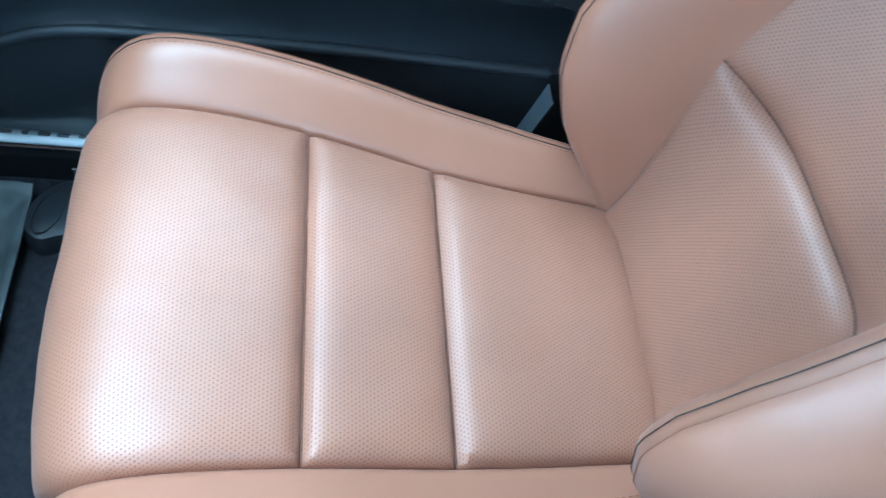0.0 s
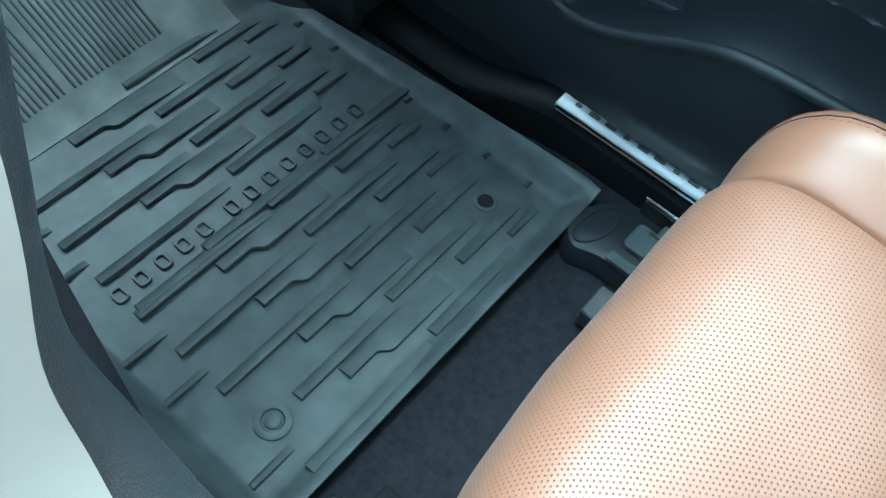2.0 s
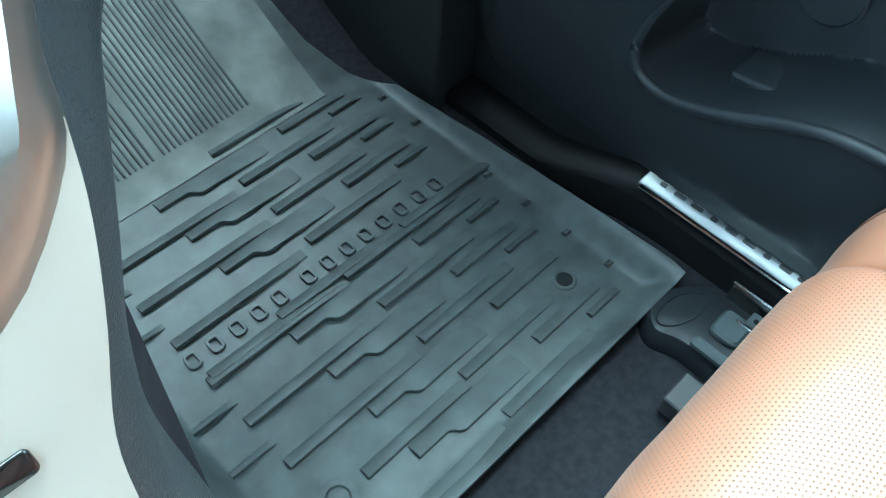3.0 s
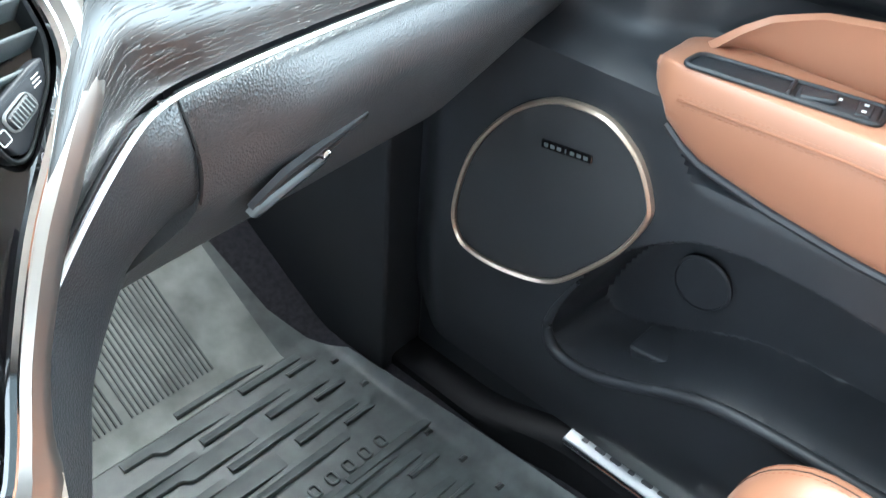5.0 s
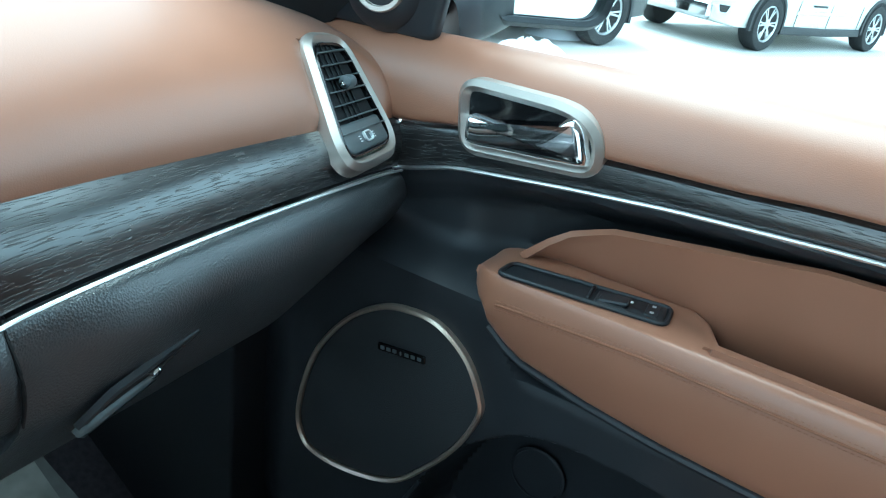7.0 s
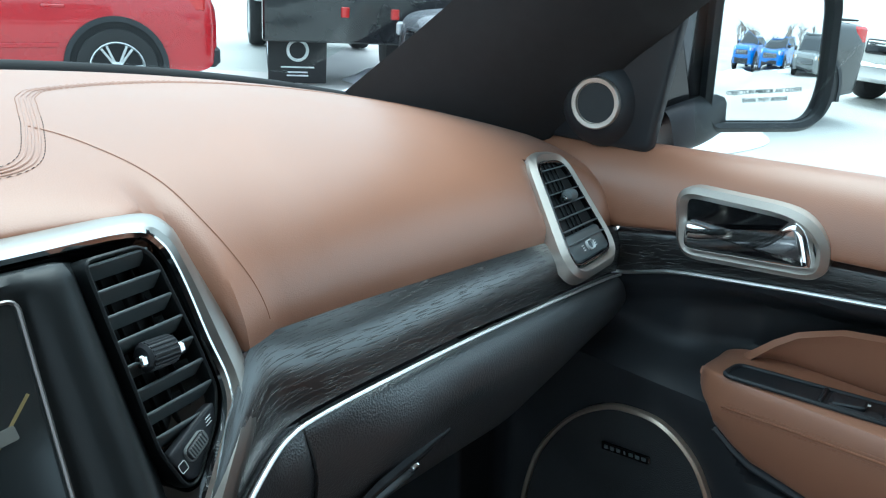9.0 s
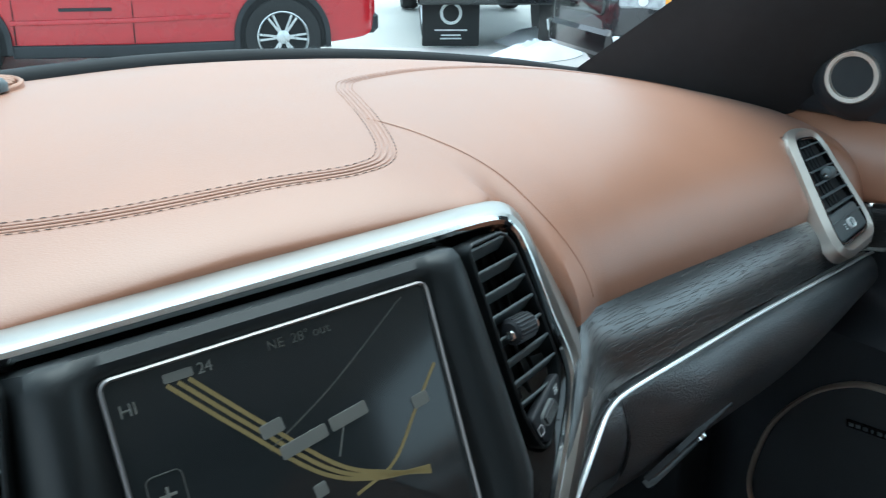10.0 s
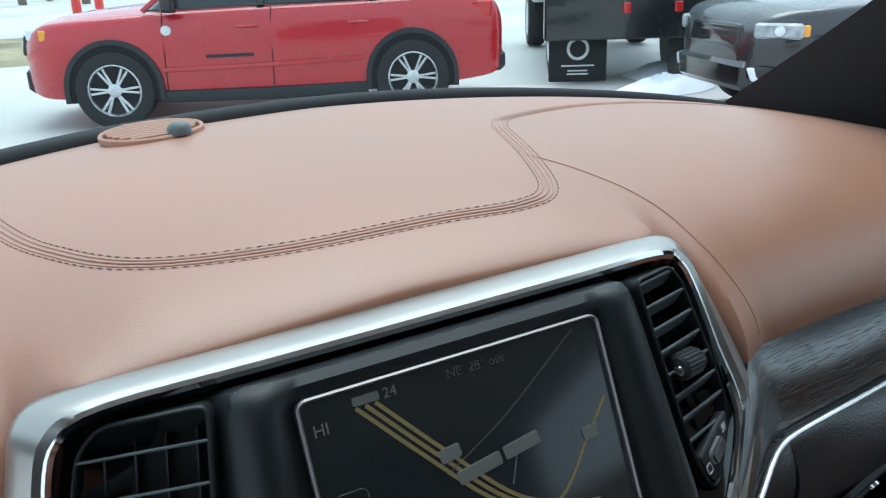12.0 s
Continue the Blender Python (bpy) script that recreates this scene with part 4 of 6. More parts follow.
rows = [[(0.742 + dx, y, wood_top(y) + (sill_z(y) - wood_top(y)) * k) for dx, k in ((0.006, -0.04), (-0.003, 0.01), (-0.004, 0.12), (0.0, 0.35), (0.012, 0.66), (0.034, 0.92), (0.052, 1.0), (0.066, 0.98), (0.078, 0.85))] for y in dy_up]
shell("upper_trim", np.stack([spline(r, 22) for r in rows]), leather, door, thick=0.010, label="tan leather upper door trim", flip=True)
rows = [[(0.744 - 0.004 * math.sin(math.pi * s) + 0.010 * smooth01(0.84, 1, s), y, strip_z(y) * (1 - s) + wood_top(y) * s) for s in np.linspace(0, 1, 12)] for y in dy]
shell("wood_trim", np.array(rows), wood, door, thick=0.006, label="open-pore black wood trim", flip=True)
sweep("chrome_strip", [(0.741, y, strip_z(y)) for y in dy], disc_sec(0.0024, 8), bright_trim, door, label="thin chrome strip")

SPEAKER = [(1.156, 0.541), (1.115, 0.553), (1.075, 0.551), (1.037, 0.527), (1.014, 0.490), (1.010, 0.462), (1.030, 0.412), (1.062, 0.366), (1.107, 0.318), (1.166, 0.296), (1.225, 0.291), (1.256, 0.306), (1.267, 0.350), (1.247, 0.436), (1.204, 0.503)]
POCKET = [(1.102, 0.250), (1.097, 0.285), (1.075, 0.338), (1.04, 0.395), (0.996, 0.438), (0.944, 0.466), (0.86, 0.474), (0.72, 0.462), (0.5, 0.43), (0.28, 0.39), (0.24, 0.33), (0.28, 0.30), (0.5, 0.305), (0.78, 0.298), (0.877, 0.289), (0.935, 0.268), (0.975, 0.246), (1.02, 0.226), (1.06, 0.218), (1.09, 0.226)]
pocket = spline(POCKET, 120, True)


def pocket_gap(y, z):
    """How far inside the pocket's outline a point lies (outside: minus)."""
    p = pocket - np.array((y, z))
    q = np.roll(p, -1, 0)
    inside = np.sum(((p[:, 1] > 0) != (q[:, 1] > 0)) & (0 < (q[:, 0] - p[:, 0]) * (0 - p[:, 1]) / (q[:, 1] - p[:, 1] + 1e-12) + p[:, 0])) % 2
    e = q - p
    f = np.clip(-np.sum(p * e, 1) / (np.sum(e * e, 1) + 1e-12), 0, 1)[:, None]
    d = np.min(np.linalg.norm(p + f * e, axis=1))
    return d if inside else -d


def panel_x(y, z):
    x = 0.698
    shelf = 0.602 - 0.07 * smooth01(1.03, 0.97, y)
    x += (0.064 + 0.036 * smooth01(1.110, 1.030, y)) * smooth01(shelf - 0.012, shelf + 0.022, z)
    x -= (0.016 + 0.036 * smooth01(1.110, 1.030, y)) * smooth01(strip_z(min(y, 1.2)) - 0.045, strip_z(min(y, 1.2)) - 0.008, z)
    x += 0.104 * smooth01(-0.002, 0.017, pocket_gap(y, z))
    x += 0.02 * smooth01(0.20, 0.05, z)
    x += 0.035 * smooth01(1.26, 1.36, y) ** 2
    return x


gy, gz = np.linspace(0.12, 1.40, 250), np.r_[np.linspace(0.09, 0.20, 10), np.linspace(0.205, 0.50, 100), np.linspace(0.51, 0.735, 34)]
shell("lower_panel", [[(panel_x(y, z), y, min(z, strip_z(min(y, 1.2)) + 0.001)) for z in gz] for y in gy], plastic, door, thick=0.008, label="black moulded lower door panel", flip=True)
lip = [(0.694, y, z) for y, z in spline([(0.30, 0.302), (0.55, 0.304), (0.78, 0.298), (0.877, 0.289), (0.935, 0.268), (0.975, 0.246), (1.02, 0.226), (1.06, 0.218), (1.088, 0.226), (1.102, 0.25), (1.096, 0.288), (1.074, 0.34)], 60)]
sweep("pocket_lip", lip, disc_sec(0.0075, 10), plastic, door, label="rounded lip of the map pocket", scale=np.r_[np.ones(46), np.linspace(1, 0.35, 14)])

DM = basis((0.0, 0.0, 0.0), (0, -1, 0), (0, 0, 1))


def on_door(x):
    return Matrix.Translation((x, 0, 0)) @ DM


spk = spline([(-y, z) for y, z in SPEAKER], 90, True)
if np.sum(spk[:, 0] * np.roll(spk[:, 1], -1) - np.roll(spk[:, 0], -1) * spk[:, 1]) < 0:
    spk = spk[::-1]
speaker = ring("speaker", grown(spk, -0.006), 0.0055, 0.012, bronze, on_door(0.700), door, 0.003, "door loudspeaker with bronze ring")
grille_mat = surface("black_speaker_mesh", (0.024, 0.026, 0.029), 0.5, grain=1300, relief=0.6, grain_kind="voronoi")
layers("grille", [(grown(spk, -0.004), 0.0), (grown(spk, -0.007), 0.006), (spk.mean(0) + (spk - spk.mean(0)) * 0.7, 0.0095), (spk.mean(0) + (spk - spk.mean(0)) * 0.25, 0.012)], grille_mat, on_door(0.700), speaker, "black perforated grille")
badge = block("badge", (0.064, 0.010, 0.003), gloss_black, on_door(0.6892) @ Matrix.Translation((-1.116, 0.4985, 0)) @ pose(0, 0, 0, 0, 0, 8), speaker, r=0.002, bevel=0.0008)
for k in range(7):
    block("mark", (0.0055 if k != 3 else 0.002, 0.0045, 0.0004), plastic_grey, on_door(0.6892) @ Matrix.Translation((-1.116, 0.4985, 0.003)) @ pose(0, 0, 0, 0, 0, 8) @ Matrix.Translation((-0.025 + k * 0.0083, 0, 0)), badge, r=0.0006, bevel=0.0001)

# round moulded disc and bottle rib inside the pocket
turned("disc", [(0.036, 0), (0.036, 0.002), (0.033, 0.003), (0.032, 0.001), (0.004, 0.0015)], plastic, on_door(0.792) @ Matrix.Translation((-0.972, 0.346, 0)), door, 36)
plate("bottle_rib", soft_poly([(-0.998, 0.200), (-0.978, 0.200), (-0.958, 0.249), (-0.962, 0.259), (-1.016, 0.252)], 0.006), 0.052, plastic, on_door(0.792), door, 0.004)

# door pull handle in its champagne frame
hout = soft_poly([(-1.118, 0.803), (-1.108, 0.724), (-0.953, 0.739), (-0.951, 0.778), (-0.983, 0.804)], [0.028, 0.026, 0.024, 0.024, 0.034], 9)
hframe = ring("inner_handle", grown(hout, -0.0125), 0.0125, 0.020, satin, on_door(0.750), door, 0.006, "chrome inner door handle in a champagne frame")
hin = grown(hout, -0.0125)
layers("cup", [(hin, 0.0), (hin, 0.003)], gloss_black, on_door(0.7405), hframe)
lever = spline([(-1.098, 0.7665), (-1.085, 0.768), (-1.045, 0.7655), (-1.020, 0.7665), (-1.006, 0.776), (-0.996, 0.788), (-0.985, 0.793), (-0.974, 0.785), (-0.967, 0.768), (-0.964, 0.755), (-0.969, 0.7495), (-1.000, 0.7455), (-1.045, 0.7415), (-1.085, 0.7375), (-1.098, 0.7405), (-1.1005, 0.754)], 96, True)
if np.sum(lever[:, 0] * np.roll(lever[:, 1], -1) - np.roll(lever[:, 0], -1) * lever[:, 1]) < 0:
    lever = lever[::-1]
layers("lever", [(lever, 0), (lever, 0.006), (grown(lever, -0.0008), 0.0095), (grown(lever, -0.0025), 0.0125), (grown(lever, -0.0050), 0.0143), (grown(lever, -0.0080), 0.0150)], chrome, on_door(0.7405), hframe, "polished chrome lever", sharp=70)

# arm rest
ay = np.r_[1.054, 1.052, 1.047, 1.038, 1.022, np.linspace(1.0, 0.12, 46)]


def arm_low(y):
    return float(np.interp(y, [0.1, 0.75, 0.83, 0.91, 0.989, 1.027, 1.045, 1.054], [0.505, 0.521, 0.525, 0.534, 0.549, 0.577, 0.603, 0.618]))


def arm_back(y):
    return 0.772 - 0.048 * smooth01(0.835, 0.805, y)


rows = []
for y in ay:
    k = math.sqrt(max(0.0, min(1.0, (1.0545 - y) / 0.03)))
    lo, mid = arm_low(y), 0.618
    hi = 0.618 + 0.014 * k
    x0 = 0.725 - 0.038 * k
    rows.append([(arm_back(y), y, hi - 0.03), (arm_back(y), y, hi - 0.001), (arm_back(y) - 0.02, y, hi), (x0 + 0.016, y, hi), (x0 + 0.004, y, hi - 0.005 * k), (x0, y, mid - 0.02 * k), (x0 + 0.003, y, (mid - 0.02 * k + lo) / 2), (x0 + 0.012, y, lo), (x0 + 0.03, y, lo - 0.002)])
arm = shell("arm_rest", np.stack([spline(r, 30) for r in rows]), leather, door, thick=0.006, label="tan leather arm rest", flip=True)
seam_y = np.linspace(1.012, 0.15, 80)
st = np.array([(0.6862, y, np.interp(y, [0.15, 0.70, 0.86, 1.0, 1.04], [0.606, 0.609, 0.611, 0.604, 0.600])) for y in seam_y])
sweep("seam", st, disc_sec(0.0012, 6), thread_tan, arm)
for dz in (0.0045, -0.0045):
    dashes("stitching", st + np.array([(0.0002, 0, dz)]), 0, 0.0012, 0.0040, thread_tan, arm, 0.0004)
sweep("rim", [(0.700, y, arm_low(y) - 0.004) for y in ay[4:]], disc_sec(0.005, 8), plastic, door, label="black moulded edge below the arm rest")


def insert_top(y):
    return float(np.interp(y, [0.1, 0.743, 0.864, 0.93, 0.97, 0.995, 1.01, 1.02], [0.745, 0.719, 0.700, 0.690, 0.674, 0.654, 0.638, 0.629]))


rows = []
for y in np.r_[1.019, np.linspace(1.014, 0.12, 44)]:
    t, b = insert_top(y), 0.628 - 0.05 * smooth01(0.835, 0.805, y)
    rows.append([(0.772 - 0.012 * math.sin(math.pi * s * 0.9) - 0.022 * s**3, y, b + (t - b) * s) for s in np.linspace(0, 1, 10)])
shell("upper_insert", np.array(rows), leather, door, thick=0.008, label="tan leather panel above the arm rest")

# switch panel let into the arm rest
wm = basis((0.722, 0.937, 0.6330), (0.03, -0.170, 0.0), (1, 0.18, 0))
sw = soft_poly([(-0.088, -0.018), (0.084, -0.022), (0.084, 0.021), (-0.082, 0.018)], 0.013, 6)
switches = ring("switch_panel", grown(sw, -0.005), 0.005, 0.0035, plastic, wm, door, 0.0015, "black window and lock switch panel")
layers("panel_floor", [(grown(sw, -0.004), -0.006), (grown(sw, -0.004), 0.0006)], plastic, wm, switches)
plate("tray_edge", soft_rect(0.004, 0.030, 0.001), 0.006, plastic, wm @ Matrix.Translation((0.006, 0, -0.002)), switches, 0.001)
plate("lock_panel", soft_poly([(0.012, -0.014), (0.078, -0.017), (0.078, 0.016), (0.012, 0.014)], 0.004), 0.005, plastic, wm @ Matrix.Translation((0, 0, -0.0025)), switches, 0.001)
block("window_switch", (0.030, 0.018, 0.005), plastic, wm @ Matrix.Translation((0.030, -0.003, 0.0005)) @ pose(0, 0, 0, 0, -8, 0), switches, r=0.003, bevel=0.0015)
block("lock_switch", (0.013, 0.026, 0.003), plastic, wm @ Matrix.Translation((0.066, -0.001, 0.0008)), switches, r=0.003, bevel=0.001)
for x, y, w in ((0.040, -0.003, 0.006), (0.046, -0.003, 0.003), (0.066, 0.006, 0.004), (0.066, -0.007, 0.004)):
    block("mark", (w, 0.004, 0.0003), mark, wm @ Matrix.Translation((x, y, 0.0062 if x < 0.05 else 0.0038)), switches, r=0.0008, bevel=0.0001)

# black sail panel with its tweeter
sail = thing("sail_panel", (0.775, 1.25, 0.82), "black plastic sail panel with a ringed tweeter", "trim panel")
so = soft_poly([(-1.33, 0.815), (-1.178, 0.816), (-1.150, 0.972), (-1.20, 0.965), (-1.30, 0.89)], 0.012)
plate("panel", so, 0.012, plastic, on_door(0.785), sail, 0.005)
tw = Matrix.Translation((0.762, 1.241, 0.867)) @ basis((0, 0, 0), (0.22, -1, 0), (0.05, 0, 1))
turned("housing", [(0.052, -0.014), (0.045, -0.004), (0.036, 0.004), (0.028, 0.007)], plastic, tw, sail, 36)
tweeter = turned("tweeter", [(0.0295, 0.003), (0.0295, 0.010), (0.028, 0.012), (0.0235, 0.0115), (0.023, 0.008)], satin, tw, sail, 40, "champagne-ringed tweeter")
turned("mesh", [(0.0235, 0.006), (0.022, 0.009), (0.012, 0.011), (0.002, 0.0115)], grille_mat, tw, tweeter, 32)

# door sill plate
sillp = thing("sill_plate", (0.72, 0.7, 0.062), "brushed steel door sill plate with punched slots", "sill plate")
block("plate", (0.031, 0.80, 0.006), steel, Matrix.Translation((0.7215, 0.655, 0.066)), sillp, r=0.004, bevel=0.0015)
for k in range(16):
    yy = 1.030 - k * 0.024
    for dx in (0.004, 0.012):
        block("slot", (0.007, 0.016 if (k + (dx > 0.01)) % 3 else 0.009, 0.0012), plastic, Matrix.Translation((0.721 + dx, yy + (0.006 if dx > 0.01 else 0), 0.0716)), sillp, r=0.002, bevel=0.0004)
# blacker than the other trim, to paint the dashboard's shadow on the sill
sill_shade_black = surface("shade_black_sill", (0.008, 0.008, 0.009), 0.9, vary=0.2, grain=700, relief=0.2, spec=0.12)
sill_rows = []
for y in np.linspace(0.1, 1.40, 60):
    top = 0.012 + 0.051 * smooth01(1.22, 1.03, y)
    sill_rows.append([(0.690, y, -0.012), (0.691, y, top * 0.6), (0.695, y, top - 0.003), (0.700, y, top), (0.730, y, top + 0.001), (0.765, y, top)])
tagged(shell("sill_trim", sill_rows, sill_shade_black, thick=0.004, flip=True), "black moulded door sill trim", "sill trim", kind="structure")
block("bright_edge", (0.005, 0.79, 0.004), chrome, Matrix.Translation((0.7035, 0.655, 0.0688)), sillp, r=0.001, bevel=0.001)

# ---- the passenger seat ----
seat = thing("passenger_seat", (0.338, 0.5, 0.0), "tan leather front seat with perforated panels and raised side bolsters", "car seat")
CX = 0.340
prof = spline([(0.215, 0.262), (0.26, 0.279), (0.36, 0.289), (0.46, 0.304), (0.53, 0.321), (0.60, 0.337), (0.67, 0.347), (0.727, 0.348), (0.771, 0.340), (0.801, 0.317), (0.815, 0.28), (0.817, 0.23), (0.807, 0.175)], 240)
plen = np.r_[0, np.cumsum(np.linalg.norm(np.diff(prof, axis=0), axis=1))]


def pan(s):
    """The cushion's middle line: y, z at s metres from its back."""
    return np.interp(s, plen, prof[:, 0]), np.interp(s, plen, prof[:, 1])


def s_at(y):
    return float(np.interp(y, prof[:170, 0], plen[:170]))


def half(s):
    return 0.161 + 0.045 * min(1, s / 0.6)


def puffed(name, s0, s1, mat, puff=0.010, n=26, m=54, parent=seat, label=""):
    rows = []
    for u in np.sin(np.linspace(-0.5, 0.5, m) * math.pi):
        row = []
        for v in np.linspace(0, 1, n):
            s = s0 + (s1 - s0) * v
            y, z = pan(s)
            y2, z2 = pan(s + 0.002)
            ny, nz = -(z2 - z), (y2 - y)
            k = math.hypot(ny, nz) + 1e-9
            w = half(s)
            d = min((1 - abs(u)) * w, v * (s1 - s0), (1 - v) * (s1 - s0))
            h = puff * (1 - math.exp(-d / 0.011)) - 0.006 * math.exp(-d / 0.003)
            h += 0.0015 * noise.noise((u * 4, s * 18, 2.0)) * min(1, d / 0.02)
            row.append((CX + u * (w if u > 0 else w - 0.024), y + ny / k * h - 0.020 * max(0.0, -u) ** 2 * smooth01(sE - 0.35, sE - 0.1, s), z + nz / k * h))
        rows.append(row)
    return shell(name, rows, mat, parent, thick=0.012, label=label)


sA, sB, s0, sE = s_at(0.459), s_at(0.597), s_at(0.262), plen[-1]
puffed("cushion_panel", s0 - 0.03, sA, leather_perf, 0.010, label="perforated rear cushion panel")
puffed("cushion_panel", sA, sB, leather_perf, 0.011, label="perforated middle cushion panel")
puffed("cushion_panel", sB, sE, leather_perf, 0.012, n=54, label="perforated front cushion panel, worn smooth")
for sx in (1, -1):
    rows = []
    for s in np.r_[np.linspace(s0 - 0.045, sE - 0.16, 40), np.linspace(sE - 0.15, sE, 14)]:
        y, z = pan(s)
        y2, z2 = pan(s + 0.002)
        ny, nz = -(z2 - z), (y2 - y)
        k = math.hypot(ny, nz) + 1e-9
        tall = 0.72 + 0.28 * smooth01(0.05, 0.33, s)
        tall *= 1 - 0.55 * smooth01(sE - 0.22, sE - 0.06, s)
        wide = 1 - 0.12 * smooth01(sE - 0.25, sE, s) - 0.18 * smooth01(0.2, 0.0, s)
        sec = spline([(0.0, -0.006), (0.006, 0.005), (0.026, 0.020), (0.046, 0.033), (0.064, 0.035), (0.080, 0.024), (0.090, 0.0), (0.094, -0.05), (0.092, -0.10), (0.086, -0.15)], 34)
        row = []
        for dx, h in sec:
            hh = h * tall if h > 0 else h * (0.25 + 0.75 * smooth01(sE, sE - 0.2, s))
            lift = hh if h > 0 else 0.0
            drop = -hh if h <= 0 else 0.0
            row.append((CX + sx * (half(s) - (0.024 if sx < 0 else 0.0) + dx * wide * (1.22 if sx < 0 else 1.0)), y + ny / k * lift * (0.3 if nz < 0.5 else 1) - (0.020 * smooth01(sE - 0.35, sE - 0.1, s) if sx < 0 else 0.0), z + nz / k * lift - drop))
        rows.append(row)
    rows = np.array(rows)
    bolster = shell("bolster", rows, leather, seat, thick=0.010, label="smooth raised cushion bolster", flip=sx > 0)
    k = 14 if sx > 0 else 10
    line = rows[2:-4, k]
    sweep("seam", line + np.array([(0, 0, 0.0004)]), disc_sec(0.0006, 6), thread, bolster)
    dashes("stitching", rows[2:-4, k - 1] + np.array([(0, 0, 0.0002)]), 0.0, 0.0016, 0.0052, thread_tan, bolster, 0.0006)
    sweep("seam", rows[2:-4, k + 2] + np.array([(0, 0, 0.0005)]), disc_sec(0.0006, 6), thread_tan, bolster)

# dark lines that paint the shade in the creases between the cushion's panels
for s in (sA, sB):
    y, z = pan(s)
    sweep("seam", [(CX + u * (half(s) if u > 0 else half(s) - 0.024), y, z - 0.0035) for u in np.linspace(-1, 1, 15)], disc_sec(0.0007, 6), crease, seat, label="dark line painting the shade in a sewn crease")

# backrest
BO, BU, BN = np.array((CX, 0.243, 0.262)), np.array((0, -0.40, 0.917)), np.array((0, 0.917, 0.40))


def back_half(s):
    return 0.158 + 0.022 * smooth01(0.0, 0.3, s)


def wing(s):
    """How far the backrest's sides stand forward of its middle."""
    return 0.02 + 0.055 * smooth01(0.0, 0.26, s)


def back_panel(name, a, b, label):
    rows = []
    for u in np.linspace(-1, 1, 34):
        row = []
        for v in np.linspace(0, 1, 34):
            s = a + (b - a) * v
            w = back_half(s)
            d = min((1 - abs(u)) * w, v * (b - a), (1 - v) * (b - a))
            h = 0.012 * (1 - math.exp(-d / 0.012)) - 0.006 * math.exp(-d / 0.003) + wing(s) * u**4
            row.append(BO + np.array((u * (w if u > 0 else w - 0.030), 0, 0)) + BU * s + BN * h)
        rows.append(row)
    return shell(name, rows, leather_perf, seat, thick=0.015, label=label, flip=True)


back_panel("backrest_panel", 0.0, 0.235, "perforated lower backrest panel")
back_panel("backrest_panel", 0.235, 0.60, "perforated upper backrest panel")
# the backrest's creases get the same painted shade
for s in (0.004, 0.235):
    sweep("seam", [BO + np.array((u * (back_half(s) if u > 0 else back_half(s) - 0.030), 0, 0)) + BU * s + BN * (wing(s) * u**4 - 0.0035) for u in np.linspace(-1, 1, 21)], disc_sec(0.0007, 6), crease, seat, label="dark line painting the shade in a sewn crease")
for sx in (1, -1):
    rows = []
    for s in np.r_[-0.03, -0.028, -0.022, -0.01, np.linspace(0.01, 0.60, 36)]:
        k = math.sqrt(max(0.0, min(1, (s + 0.03) / 0.07)))
        crest = float(np.interp(s, [-0.03, 0.0, 0.03, 0.063, 0.118, 0.177, 0.24, 0.32, 0.6], [0.0, 0.024, 0.072, 0.118, 0.168, 0.194, 0.198, 0.188, 0.15]))
        rise = max(0.004, crest - wing(max(0, s)))
        sec = spline([(0.0, -0.006), (0.006, 0.10 * rise), (0.018, 0.52 * rise), (0.034, 0.90 * rise), (0.050, rise), (0.070, 0.93 * rise), (0.092, 0.55 * rise), (0.104, 0.0), (0.100, -0.10)], 30)
        row = []
        for dx, h in sec:
            row.append(BO + np.array((sx * (back_half(max(0, s)) - (0.030 if sx < 0 else 0.0) + dx * (0.55 + 0.45 * k)), 0, 0)) + BU * s + BN * (wing(max(0, s)) + h * (k if h > 0 else 1)))
        rows.append(row)
    rows = np.array(rows)
    bb = shell("backrest_bolster", rows, leather, seat, thick=0.012, label="smooth raised backrest bolster", flip=sx < 0)
    for j, mt in ((14, thread), (16, thread_tan)):
        sweep("seam", rows[4:, j] + BN * 0.0008, disc_sec(0.0005, 6), mt, bb)
shell("backrest_shell", [[BO + np.array((u * 0.26, 0, 0)) + BU * s + BN * (-0.09 - 0.02 * (1 - u * u)) for s in np.linspace(-0.03, 0.60, 14)] for u in np.linspace(-1, 1, 12)], plastic, seat, thick=0.01, label="black backrest shell")
top_roll = [BO + np.array((u * 0.33, 0, 0)) + BU * (0.615 - 0.05 * u * u) + BN * -0.02 for u in np.linspace(-1, 1, 21)]
sweep("backrest_top", top_roll, disc_sec(0.062, 14), leather, seat, up=tuple(BU), label="rolled leather backrest top")

